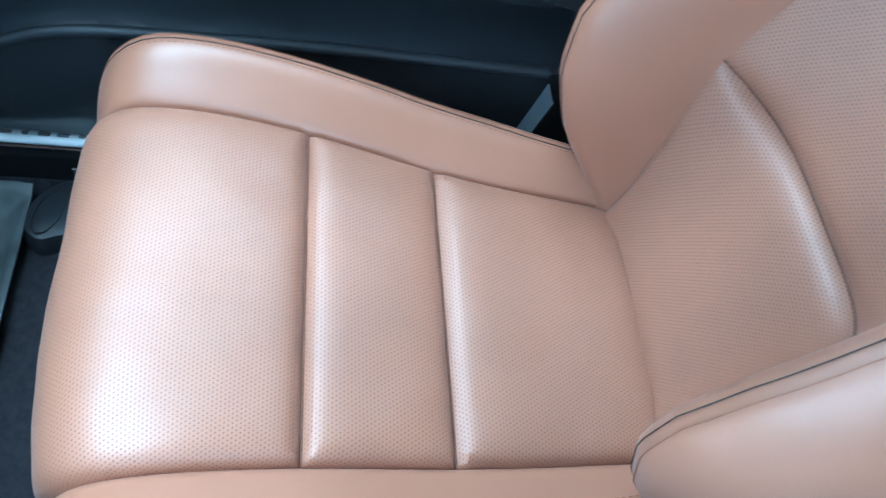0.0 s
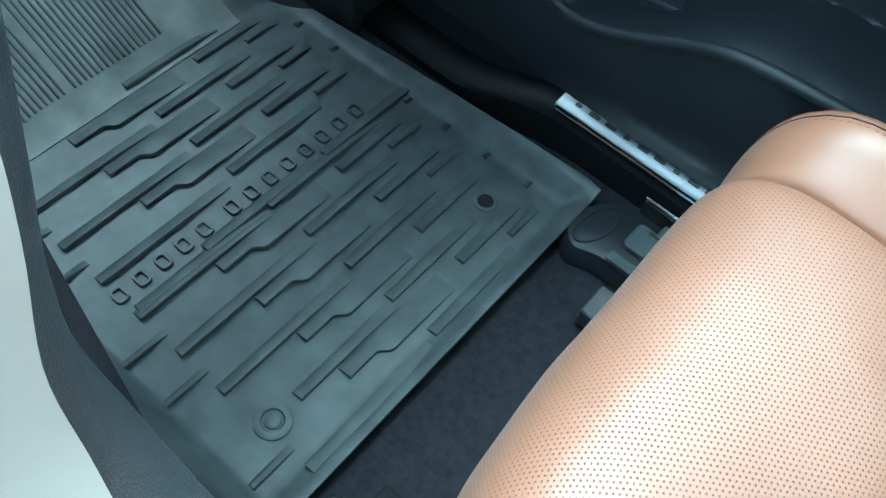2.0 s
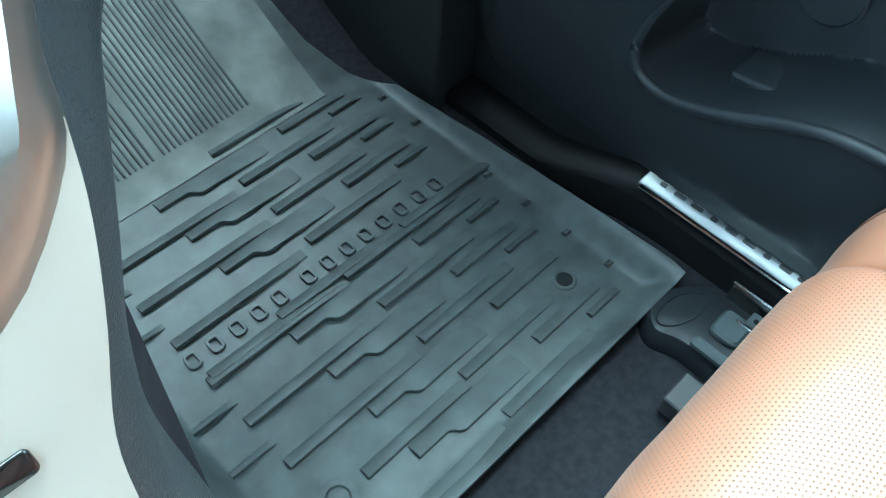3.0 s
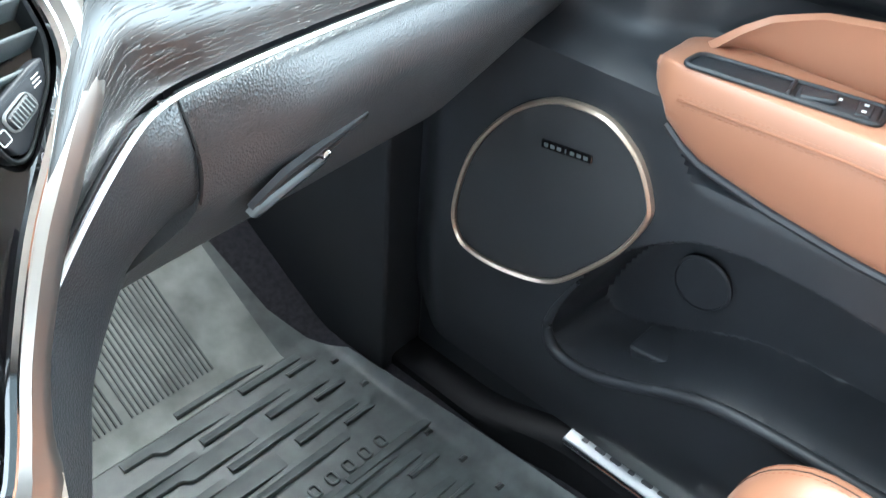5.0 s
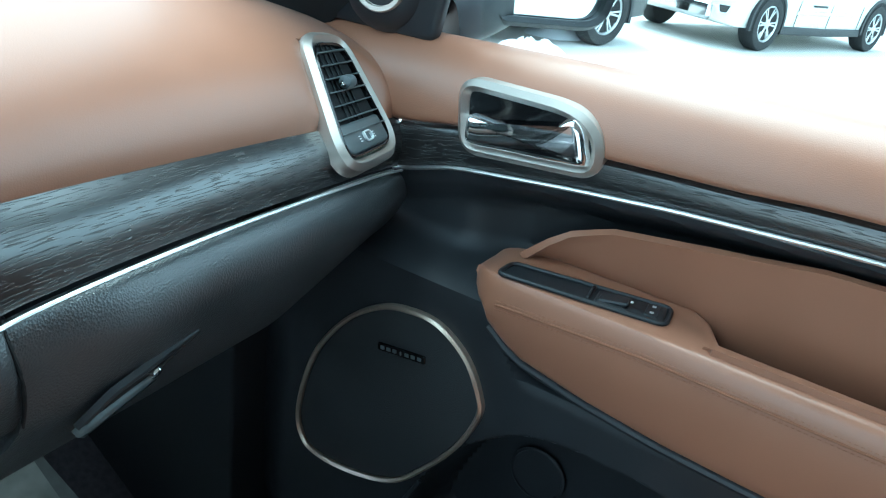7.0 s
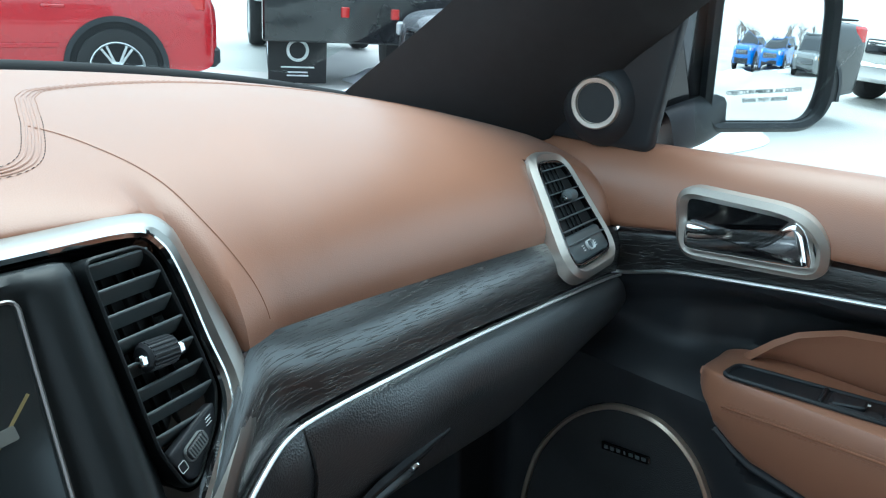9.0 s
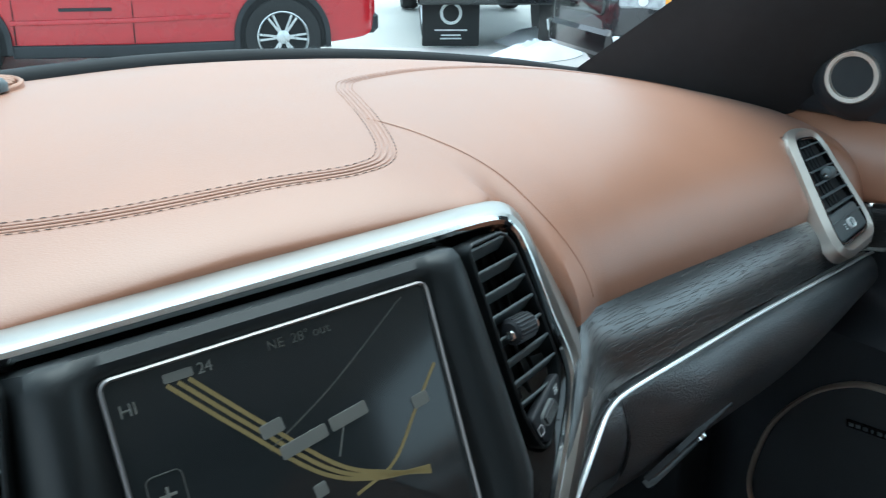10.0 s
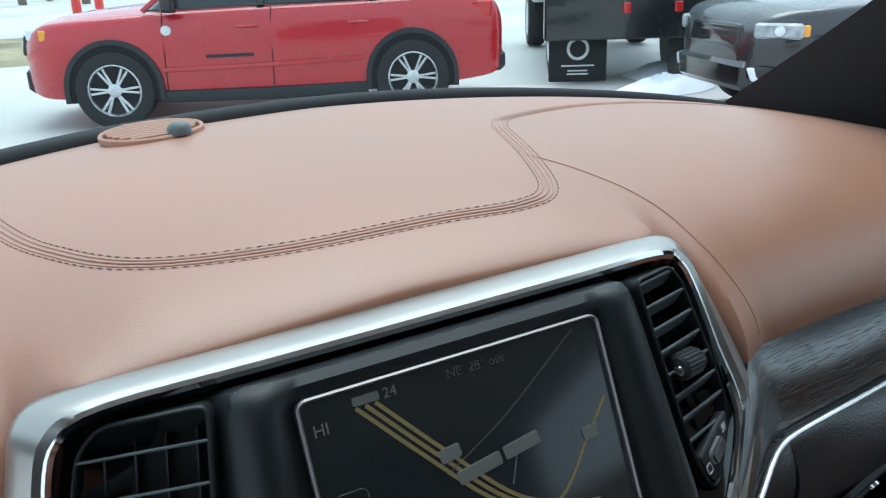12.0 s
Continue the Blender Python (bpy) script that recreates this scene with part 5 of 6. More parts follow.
# base, slides and their covers
block("seat_base", (0.40, 0.52, 0.13), plastic, Matrix.Translation((CX, 0.50, 0.10)), seat, r=0.03, bevel=0.01, label="black plastic seat base")
plate("front_valance", soft_poly([(-0.17, 0.0), (0.17, 0.0), (0.19, 0.10), (-0.19, 0.10)], 0.02), 0.02, plastic_grey, basis((CX, 0.80, 0.075), (1, 0, 0), (0, 0.25, 1)), seat, 0.005, "grey moulded valance")
for sx in (1, -1):
    slide = block("slide_rail", (0.045, 0.62, 0.030), bare_metal, Matrix.Translation((CX + sx * 0.205, 0.56, -0.004)), seat, r=0.004, bevel=0.002, label="steel seat slide rail")
    block("slide_riser", (0.035, 0.50, 0.10), plastic, Matrix.Translation((CX + sx * 0.200, 0.52, 0.024)), seat, r=0.008, bevel=0.003)
    off = 0.0 if sx > 0 else -0.485
    tongue = soft_poly([(0.580, 0.930), (0.596, 0.898), (0.594, 0.832), (0.700, 0.832), (0.704, 0.900), (0.672, 0.944), (0.615, 0.962)], [0.02, 0.02, 0.008, 0.008, 0.03, 0.03, 0.03], 6) + np.array((off, 0.0))
    cover = layers("slide_cover", [(tongue, -0.012), (tongue, 0.006), (grown(tongue, -0.006), 0.018), (grown(tongue, -0.016), 0.022)], plastic, None, seat, "black moulded slide end cover")
    oval = [(0.036 * math.cos(q), 0.017 * math.sin(q)) for q in np.arange(32) * math.pi / 16]
    om = Matrix.Translation((off + 0.632, 0.921, 0.0205)) @ pose(0, 0, 0, 0, 0, -14)
    ring("oval_rim", grown(oval, -0.0015), 0.0018, 0.003, plastic, om, cover, 0.001)
    arm_m = Matrix.Translation((off + 0.604, 0.858, 0.020))
    block("arm", (0.014, 0.062, 0.014), plastic_grey, arm_m, cover, r=0.005, bevel=0.004)
    block("rail_end", (0.034, 0.10, 0.034), gloss_black if sx > 0 else matte_black, Matrix.Translation((off + 0.700, 0.846, 0.014)), cover, r=0.004, bevel=0.003)
    for dx in ((-0.013, 0.010) if sx > 0 else ()):
        block("rail_edge", (0.004, 0.10, 0.003), chrome, Matrix.Translation((off + 0.700 + dx, 0.846, 0.0478)), cover, r=0.001, bevel=0.0008)
    latch = block("latch", (0.040, 0.036, 0.012), plastic_grey, Matrix.Translation((off + 0.646, 0.866, 0.022)), cover, r=0.008, bevel=0.003)
    tag = block("latch_tag", (0.022, 0.018, 0.003), steel if sx > 0 else plastic, Matrix.Translation((off + 0.668, 0.850, 0.034)), latch, r=0.003, bevel=0.0008)
    # near-black disc paints the shade in the tag's hole
    turned("tag_hole_shade", [(0.0035, 0), (0.0035, 0.0006), (0.001, 0.0007)], shade_void, Matrix.Translation((off + 0.668, 0.850, 0.0368)), latch, 14)
    block("latch_bar", (0.005, 0.05, 0.006), chrome if sx > 0 else plastic, Matrix.Translation((off + 0.652, 0.842, 0.036)), latch, r=0.001, bevel=0.001)

belt = thing("seat_belt_buckle", (0.66, 0.31, 0.0), "seat belt anchor with folded grey webbing", "seat belt")
shell("webbing", loft([[(0.655 + dx, 0.36 - 0.06 * t, 0.02 + 0.28 * t + 0.004 * math.sin(6 * t)) for t in (0, 0.35, 0.7, 1)] for dx in (-0.012, 0.0, 0.012, 0.022)], 8, 14), surface("grey_webbing", (0.10, 0.11, 0.12), 0.8, grain=500, relief=0.6), belt, thick=0.002)
block("anchor", (0.03, 0.07, 0.02), plastic, Matrix.Translation((0.66, 0.36, -0.012)), belt, r=0.006, bevel=0.003)

# ---- the rubber floor mat ----
mat_thing = thing("floor_mat", (0.40, 1.23, 0.0), "dark rubber floor mat with stepped ribs and dusty heel pad", "floor mat")


def mat_z(x, y):
    z = 0.0
    z += max(0.026 * smooth01(0.636, 0.674, x), 0.020 * smooth01(0.978, 0.950, y), 0.085 * smooth01(0.152, 0.098, x))
    z += 0.62 * max(0.0, y - 1.485) ** 1.05
    return z + 0.0008 * noise.noise((x * 25, y * 25, 5))


def mat_edge(y):
    """The mat's left and right edges."""
    return float(np.interp(y, [0.94, 1.0, 1.36, 1.50, 1.78], [0.100, 0.098, 0.118, 0.19, 0.24])), float(np.interp(y, [0.94, 0.97, 1.1, 1.42, 1.55, 1.78], [0.674, 0.678, 0.670, 0.652, 0.600, 0.575]))


my = np.linspace(0.947, 1.74, 130)
rows = []
for u in np.linspace(0, 1, 90):
    rows.append([(mat_edge(y)[0] * (1 - u) + mat_edge(y)[1] * u, y, mat_z(mat_edge(y)[0] * (1 - u) + mat_edge(y)[1] * u, y)) for y in my])
shell("sheet", rows, rubber, mat_thing, thick=0.004)


def rib_mesh(length, jog, width=0.0155, high=0.0062):
    """A raised strip with a blunt end and a sheer near edge that sinks away to its far side and its far end; the near edge may jog."""
    mid = length * 0.27
    line = [(0.0, 0.0), (mid, 0.0), (mid + 0.010, -jog), (length, -jog)] if jog else [(0.0, 0.0), (length, 0.0)]
    p = even(np.array(line, float), 25)
    verts = []
    for i, (x, y) in enumerate(p):
        h = high * (1 - 0.9 * max(0.0, (i / 24 - 0.55) / 0.45) ** 1.5)
        far = width if not jog else width + 0.004
        verts += [(x, y, -0.001), (x, y + 0.0003, h - 0.0005), (x, y + 0.0012, h), (x, y + 0.6 * (far - y), h * 0.75), (x, far, 0.0002)]
    faces = [(i * 5 + j, (i + 1) * 5 + j, (i + 1) * 5 + j + 1, i * 5 + j + 1) for i in range(24) for j in range(4)]
    faces += [(0, 1, 2, 3, 4)[::-1], tuple(24 * 5 + j for j in range(5))]
    return mesh_of("rib", verts, faces, rubber, 30)


# columns of ribs: where each starts, its first row, its shape
PITCH = 0.0640
straight, stepped, middle, brief, stub = rib_mesh(0.185, 0.0), rib_mesh(0.160, 0.0115), rib_mesh(0.150, 0.0), rib_mesh(0.110, 0.0), rib_mesh(0.012, 0.0, 0.008)
small = rib_mesh(0.055, 0.0, 0.010)
for x0, y0, kind, last in ((0.199, 0.966, straight, 1.47), (0.298, 1.012, stepped, 1.50), (0.398, 0.977, middle, 1.50), (0.490, 1.015, brief, 1.49), (0.612, 1.020, stub, 1.46), (0.150, 1.062, small, 1.40), (0.560, 0.996, small, 1.46)):
    for k in range(9):
        x, y = x0 - 0.0012 * k, y0 + PITCH * k
        near_post = any(abs(x + dx - c) < 0.026 and abs(y - 1.040) < 0.026 for c in (0.211, 0.578) for dx in (0.0, 0.025, 0.05))
        if y > last or 1.222 < y < 1.285 or near_post:
            continue
        ob = put("rib", kind, mat_thing)
        ob.location = Vector((x, y - 0.006, mat_z(x + 0.06, y)))
for x, y, kind in ((0.246, 1.032, middle), (0.150, 1.000, small)):
    ob = put("rib", kind, mat_thing)
    ob.location = Vector((x, y - 0.006, mat_z(x + 0.04, y)))
# two long ridges frame the row of raised marks that stands for the lettering
for y, x0, n in ((1.222, 0.20, 2), (1.230, 0.30, 2)):
    for k in range(n):
        ob = put("rib", straight, mat_thing)
        ob.location = Vector((x0 + 0.19 * k, y, 0.0))
mark_outline = soft_rect(0.0165, 0.0215, 0.006, 3)
b_out, b_in = np.array(mark_outline), grown(mark_outline, -0.0036)
kk = len(mark_outline)
mark_rings = [(b_out, -0.001), (b_out, 0.0028), (grown(b_out, -0.0006), 0.0034), (grown(b_in, 0.0006), 0.0034), (b_in, 0.0028), (b_in, -0.001)]
letter = mesh_of("raised_mark", [(x, y, z) for o, z in mark_rings for x, y in o], grid_faces(6, kk, wrap_u=True, wrap_v=True, flip=True), rubber, 30)
for k in range(13):
    ob = put("raised_mark", letter, mat_thing)
    ob.location = Vector((0.198 + k * 0.0298 + (0.013 if k > 4 else 0), 1.2575, 0.0005))
# anchor posts
for x, y, hole in ((0.211, 1.033, False), (0.578, 1.047, True)):
    am = Matrix.Translation((x, y, 0.0))
    turned("collar", [(0.0155, 0), (0.0150, 0.0016), (0.0135, 0.0022), (0.0115, 0.0022), (0.0105, 0.001)] if hole else [(0.021, 0), (0.021, 0.002), (0.018, 0.0032), (0.013, 0.0032), (0.0115, 0.001)], rubber, am, mat_thing, 28)
    # the hole is a near-black disc whose colour stands for its shade
    turned("hole" if hole else "post", [(0.010, 0.0), (0.010, 0.0012), (0.002, 0.0012)] if hole else [(0.0095, 0), (0.0095, 0.003), (0.008, 0.004), (0.002, 0.0042)], shade_void if hole else rubber, am, mat_thing, 24)
# ribbed heel pad on the toe board
pad = shell("heel_pad", [[(x, y, mat_z(x, y) + 0.0015) for y in np.linspace(1.475, 1.735, 30)] for x in np.linspace(0.215, 0.572, 30)], dusty_rubber, mat_thing, thick=0.003, label="dusty ribbed pad")
for k in range(30):
    x = 0.235 + k * 0.0082
    if k == 12:
        continue
    line = [(x, y, mat_z(x, y) + 0.003) for y in np.linspace(1.515, 1.70 - 0.0 * k, 8)]
    sweep("pad_rib", line, [(-0.0018, -0.002), (0.0018, -0.002), (0.0012, 0.0016), (-0.0012, 0.0016)], rubber, pad)

for ob in list(scene.objects):
    if ob.parent is None and ob not in (cam, sun):
        ob.matrix_basis = LEAN @ ob.matrix_basis

# ---- outside: the car park ----
asphalt = surface("wet_grey_concrete", (0.52, 0.51, 0.485), 0.7, vary=0.2, scale=0.25, grain=30, relief=0.3)
snow = surface("packed_snow", (0.82, 0.84, 0.88), 0.8, vary=0.06, scale=2, grain=25, relief=0.6)
tyre = surface("tyre_rubber", (0.02, 0.02, 0.021), 0.75, relief=0.2, grain=120)
rim_mat = surface("alloy_rim", (0.6, 0.61, 0.62), 0.3, metal=0.9, relief=0)
dark_glass = surface("tinted_car_glass", (0.03, 0.035, 0.04), 0.06, relief=0)
lamp_red = surface("red_lamp", (0.5, 0.02, 0.02), 0.15, relief=0, coat=0.6)
amber_lamp = surface("amber_lamp", (0.8, 0.35, 0.04), 0.2, relief=0)
lamp_smoked = surface("smoked_headlamp", (0.34, 0.36, 0.37), 0.10, vary=0.3, scale=14, relief=0, coat=0.8)
lamp_clear = surface("clear_lamp", (0.75, 0.78, 0.8), 0.12, relief=0, coat=0.6)
ground = shell("ground", [[(x, y, GROUND) for y in np.linspace(-400, 400, 41)] for x in np.linspace(-400, 400, 41)], asphalt, thick=0.2)
tagged(ground, "pale wet concrete car park", "car park", kind="structure")


def paint(name, color):
    return surface(name, color, 0.28, vary=0.04, scale=3, relief=0, coat=0.8, wear=0.05)


def wheel(parent, m, r=0.385, wide=0.24, spokes=6, rim=rim_mat):
    """A tyre on a spoked alloy rim; m's z points out of the car's side."""
    w = turned("wheel", [(r * 0.62, -wide), (r * 0.93, -wide), (r, -wide * 0.8), (r, -wide * 0.18), (r * 0.95, 0.0), (r * 0.72, 0.012), (r * 0.66, 0.0), (r * 0.64, -0.03)], tyre, m, parent, 40, "black tyre on an alloy rim")
    turned("rim", [(r * 0.66, -0.10), (r * 0.66, -0.002), (r * 0.63, 0.004), (r * 0.60, -0.01), (r * 0.58, -0.08)], rim, m, w, 36)
    turned("brake_disc", [(r * 0.56, -0.10), (r * 0.56, -0.085), (r * 0.1, -0.083)], bare_metal, m, w, 24)
    turned("hub", [(r * 0.17, -0.08), (r * 0.17, -0.012), (r * 0.12, 0.0), (r * 0.02, 0.002)], rim, m, w, 20)
    for k in range(spokes):
        for d in (-0.12, 0.12):
            a = 2 * math.pi * k / spokes + d
            block("spoke", (r * 0.50, r * 0.075, 0.03), rim, m @ pose(0, 0, 0, 0, 0, math.degrees(a)) @ Matrix.Translation((r * 0.37, 0, -0.042)), w, r=0.008, bevel=0.006)
    return w


def vehicle(name, label, colour, at, heading, kind="suv", rim=rim_mat, group="", full=True, scale=1.0):
    """A parked car or pickup: x runs ahead, y to its left, z up from the ground below its middle."""
    base = thing(name, (0, 0, 0), label, "pickup truck" if kind == "pickup" else "car", group)
    S = Matrix.Diagonal((scale, scale, scale, 1))
    pk = kind == "pickup"
    bright = chrome if colour is white else gloss_black
    L = 0.30 if pk else 0.0
    wx = (1.48 + L, -1.44 - L)
    stations = [(2.40 + L, 0.66, 0.42, 0.66, 0.70), (2.36 + L, 0.82, 0.34, 0.84, 0.86), (2.22 + L, 0.92, 0.30, 0.97, 1.0), (1.9 + L, 0.955, 0.30, 1.02, 1.06), (1.2, 0.965, 0.28, 1.08, 1.14), (0.4, 0.97, 0.27, 1.11, 1.15), (-0.8, 0.97, 0.27, 1.13, 1.16), (-1.7, 0.965, 0.30, 1.15, 1.17), (-2.15 - L, 0.93, 0.34, 1.13, 1.15), (-2.32 - L, 0.88, 0.38, 1.08, 1.10), (-2.40 - L, 0.78, 0.48, 0.94, 0.96)]
    if pk:
        stations[:4] = [(2.40 + L, 0.44, 0.44, 0.66, 0.70), (2.35 + L, 0.66, 0.36, 0.88, 0.91), (2.18 + L, 0.86, 0.31, 1.00, 1.04), (1.88 + L, 0.95, 0.30, 1.04, 1.09)]
    else:
        stations[:4] = [(2.40, 0.40, 0.44, 0.66, 0.70), (2.34, 0.64, 0.36, 0.84, 0.87), (2.16, 0.84, 0.31, 0.99, 1.02), (1.86, 0.94, 0.30, 1.04, 1.09)]
    rows = []
    for x, hw, lo, hi, top in stations:
        mid = lo + (hi - lo) * 0.5
        hf = [(0.0, lo), (hw * 0.86, lo), (hw * 0.965, lo + 0.05), (hw * 0.99, mid - 0.08), (hw, mid + 0.10), (hw * 0.985, hi - 0.10), (hw * 0.95, hi - 0.02), (hw * 0.86, hi + 0.01), (hw * 0.5, top), (0.0, top + 0.005)]
        rows.append([(x, y, z) for y, z in hf])
    g = loft(rows, 48, 30)
    full_g = np.concatenate([g, (g * np.array((1, -1, 1)))[:, -2:0:-1]], 1)
    n, k = full_g.shape[:2]
    fs = grid_faces(n, k, wrap_v=True, flip=True) + [tuple(range(k))[::1], tuple(range((n - 1) * k, n * k))[::-1]]
    part("body", full_g.reshape(-1, 3), fs, colour, base, "painted body")
    dark = plastic
    # glasshouse, roof and pillars
    rear_top, rear_low = (-0.62, -0.78) if pk else (-1.86, -2.16)
    low = soft_poly([(1.16, -0.80), (1.16, 0.80), (rear_low, 0.86), (rear_low, -0.86)][::-1], [0.1, 0.1, 0.25, 0.25], 6)
    high = soft_poly([(0.30, -0.60), (0.30, 0.60), (rear_top, 0.66), (rear_top, -0.66)][::-1], [0.1, 0.1, 0.2, 0.2], 6)
    glass = layers("glasshouse", [(low * np.array((1, 1.04)), 1.10), (low * 0.35 + high * 0.65 + np.array((0.06, 0)), 1.50), (high, 1.69)], dark_glass, None, base, "dark tinted windows")
    layers("roof", [(grown(high, 0.03), 1.675), (grown(high, 0.02), 1.70), (high * 0.92, 1.735), (high * 0.6, 1.75)], colour, None, base)
    for sy in (1, -1):
        for x0, x1, w in ((1.14, 0.27, 0.05), (0.02, -0.06, 0.07), (-0.70 if pk else -1.08, -0.62 if pk else -1.12, 0.08), (rear_low + 0.03, rear_top + 0.03, 0.14)):
            sweep("pillar", [(x0, sy * 0.895, 1.11), ((x0 + x1) / 2 + 0.05, sy * 0.81, 1.42), (x1, sy * 0.665, 1.69)], soft_rect(w, 0.03, 0.01, 2), colour if x0 > 1 or x0 < -1.2 else gloss_black, base, up=(0, sy, 0.3))
        sweep("window_trim", [(1.10, sy * 0.935, 1.12), (0, sy * 0.94, 1.145), (rear_low + 0.15, sy * 0.925, 1.165)], soft_rect(0.012, 0.02, 0.004, 2), gloss_black, base, up=(0, 0, 1))
        sweep("rocker", [(1.02 + L, sy * 0.94, 0.30), (0, sy * 0.955, 0.29), (-0.98 - L, sy * 0.94, 0.30)], soft_rect(0.05, 0.12, 0.02, 3), dark, base, up=(0, 0, 1))
        sweep("door_crease", [(1.0, sy * 0.966, 0.56), (0, sy * 0.974, 0.57), (-0.95, sy * 0.968, 0.60)], soft_rect(0.02, 0.045, 0.009, 3), colour, base, up=(0, 0, 1))
        for x in (0.98, -0.05, -1.12):
            sweep("door_gap", [(x, sy * 0.955, 0.36), (x - 0.01, sy * 0.968, 0.70), (x - 0.02, sy * 0.955, 1.02), (x - 0.03, sy * 0.93, 1.12)], disc_sec(0.005, 5), shade_void, base, up=(1, 0, 0))
        for x in (0.16, -0.92):
            block("door_handle", (0.20, 0.03, 0.03), colour, Matrix.Translation((x, sy * 0.965, 0.93)), base, r=0.01, bevel=0.008)
        mir = block("side_mirror", (0.16, 0.22, 0.16), gloss_black, Matrix.Translation((0.86, sy * 1.02, 1.10)), base, r=0.05, bevel=0.03)
        block("mirror_shell", (0.12, 0.18, 0.05), colour, Matrix.Translation((0.88, sy * 1.03, 1.23)), mir, r=0.04, bevel=0.02)
        if pk:
            lamp = block("headlight", (0.40, 0.07, 0.13), lamp_smoked, Matrix.Translation((2.235 + L, sy * 0.775, 0.800)) @ pose(0, 0, 0, 0, 0, -sy * 46), base, r=0.04, bevel=0.02)
            lm = basis((2.262 + L, sy * 0.803, 0.868), (-sy * 0.69, 0.72, 0), (0, 0, 1))
            turned("lens", [(0.042, 0.0), (0.042, 0.010), (0.030, 0.016), (0.005, 0.018)], lamp_clear, lm @ Matrix.Translation((0.02 * sy, 0, 0)), lamp, 20)
            block("turn_light", (0.11, 0.05, 0.10), amber_lamp, Matrix.Translation((2.085 + L, sy * 0.893, 0.815)) @ pose(0, 0, 0, 0, 0, -sy * 26), base, r=0.03, bevel=0.012)
            fm = basis((2.335 + L, sy * 0.72, 0.50), (-sy * 0.69, 0.72, 0), (0, 0, 1))
            fog = plate("fog_light", soft_poly([(-0.07, -0.055), (0.07, -0.055), (0.12, 0.06), (-0.12, 0.06)], 0.02), 0.02, lamp_clear, fm, base, 0.005)
            plate("fog_recess", soft_poly([(-0.04, -0.030), (0.05, -0.030), (0.09, 0.065), (-0.07, 0.065)], 0.015), 0.008, gloss_black, fm @ Matrix.Translation((0.016, 0.006, 0.016)), fog, 0.002)
        else:
            block("headlight", (0.30, 0.10, 0.13), lamp_clear, Matrix.Translation((2.16, sy * 0.72, 0.86)) @ pose(0, 0, 0, 0, 0, -sy * 25), base, r=0.03, bevel=0.02)
            block("turn_light", (0.07, 0.04, 0.10), amber_lamp, Matrix.Translation((2.10, sy * 0.855, 0.87)), base, r=0.015, bevel=0.01)
            block("fog_light", (0.05, 0.12, 0.06), lamp_clear, Matrix.Translation((2.29, sy * 0.62, 0.46)), base, r=0.02, bevel=0.01)
        block("tail_light", (0.24, 0.10, 0.20), lamp_red, Matrix.Translation((-2.16 - L, sy * 0.87, 0.92)), base, r=0.04, bevel=0.03)
        for x in wx:
            arch = [(0.47 * math.cos(a), 0.47 * math.sin(a)) for a in np.linspace(0, math.pi, 25)]
            hole = [(0.42 * math.cos(a), 0.42 * math.sin(a)) for a in np.linspace(0, math.pi, 25)]
            am = Matrix.Translation((x, sy * 0.952, 0.40)) @ (basis((0, 0, 0), (-1, 0, 0), (0, 0, 1)) if sy > 0 else basis((0, 0, 0), (1, 0, 0), (0, 0, 1)))
            well = hole + [(-0.42, -0.12), (0.42, -0.12)]
            # flat near-black plate over the body paints the shade in the arch
            layers("wheel_well_shade", [(well, -0.05), (well, 0.020)], shade_void, am, base)
            band = [p for p in arch] + [(-0.47, -0.12), (-0.42, -0.12)] + hole[::-1] + [(0.42, -0.12), (0.47, -0.12)]
            layers("arch_moulding", [(band, -0.02), (band, 0.030)], dark, am, base)
            wheel(base, am @ Matrix.Translation((0, -0.015, 0.035)), rim=rim)
    grille = plate("grille", soft_rect(0.84 if pk else 1.05, 0.20, 0.04), 0.05, gloss_black, basis((2.355 + L, 0, 0.80), (0, 1, 0), (-0.15, 0, 1)), base, 0.01)
    if pk:
        for k in range(5):
            block("grille_bar", (0.02, 0.78, 0.022), bright, Matrix.Translation((2.395 + L, 0, 0.712 + 0.036 * k)), grille, r=0.004, bevel=0.004)
    else:
        for k in range(7):
            ring("grille_slot", soft_rect(0.09, 0.13, 0.03), 0.012, 0.02, chrome, basis((2.40 + L, -0.42 + 0.14 * k, 0.80), (0, 1, 0), (-0.15, 0, 1)), grille, 0.004)
        turned("fender_badge", [(0.05, 0), (0.05, 0.006), (0.045, 0.009), (0.004, 0.010)], mark, Matrix.Translation((0.93, 0.955, 0.93)) @ basis((0, 0, 0), (-1, 0, 0), (0, 0, 1)), base, 20)
    block("front_bumper", (0.16, 1.20, 0.26), dark if not pk else bright, Matrix.Translation((2.36 + L if pk else 2.33, 0, 0.34)), base, r=0.06, bevel=0.05)
    block("rear_bumper", (0.16, 1.62, 0.22), dark, Matrix.Translation((-2.36 - L, 0, 0.38)), base, r=0.06, bevel=0.05)
    if pk:
        # near-black sheet on the closed body paints the shaded open bed
        block("bed_liner", (1.75, 1.5, 0.02), shade_void, Matrix.Translation((-1.75, 0, 1.165)), base, r=0.05, bevel=0.005)
    else:
        for sy in (1, -1):
            sweep("roof_rail", [(0.1, sy * 0.60, 1.74), (-0.8, sy * 0.62, 1.78), (-1.7, sy * 0.62, 1.74)], soft_rect(0.03, 0.03, 0.01, 2), dark, base)
    block("name_badge", (0.46, 0.006, 0.03), dark, Matrix.Translation((0.35, 0.975, 0.66)), base, r=0.005, bevel=0.002)
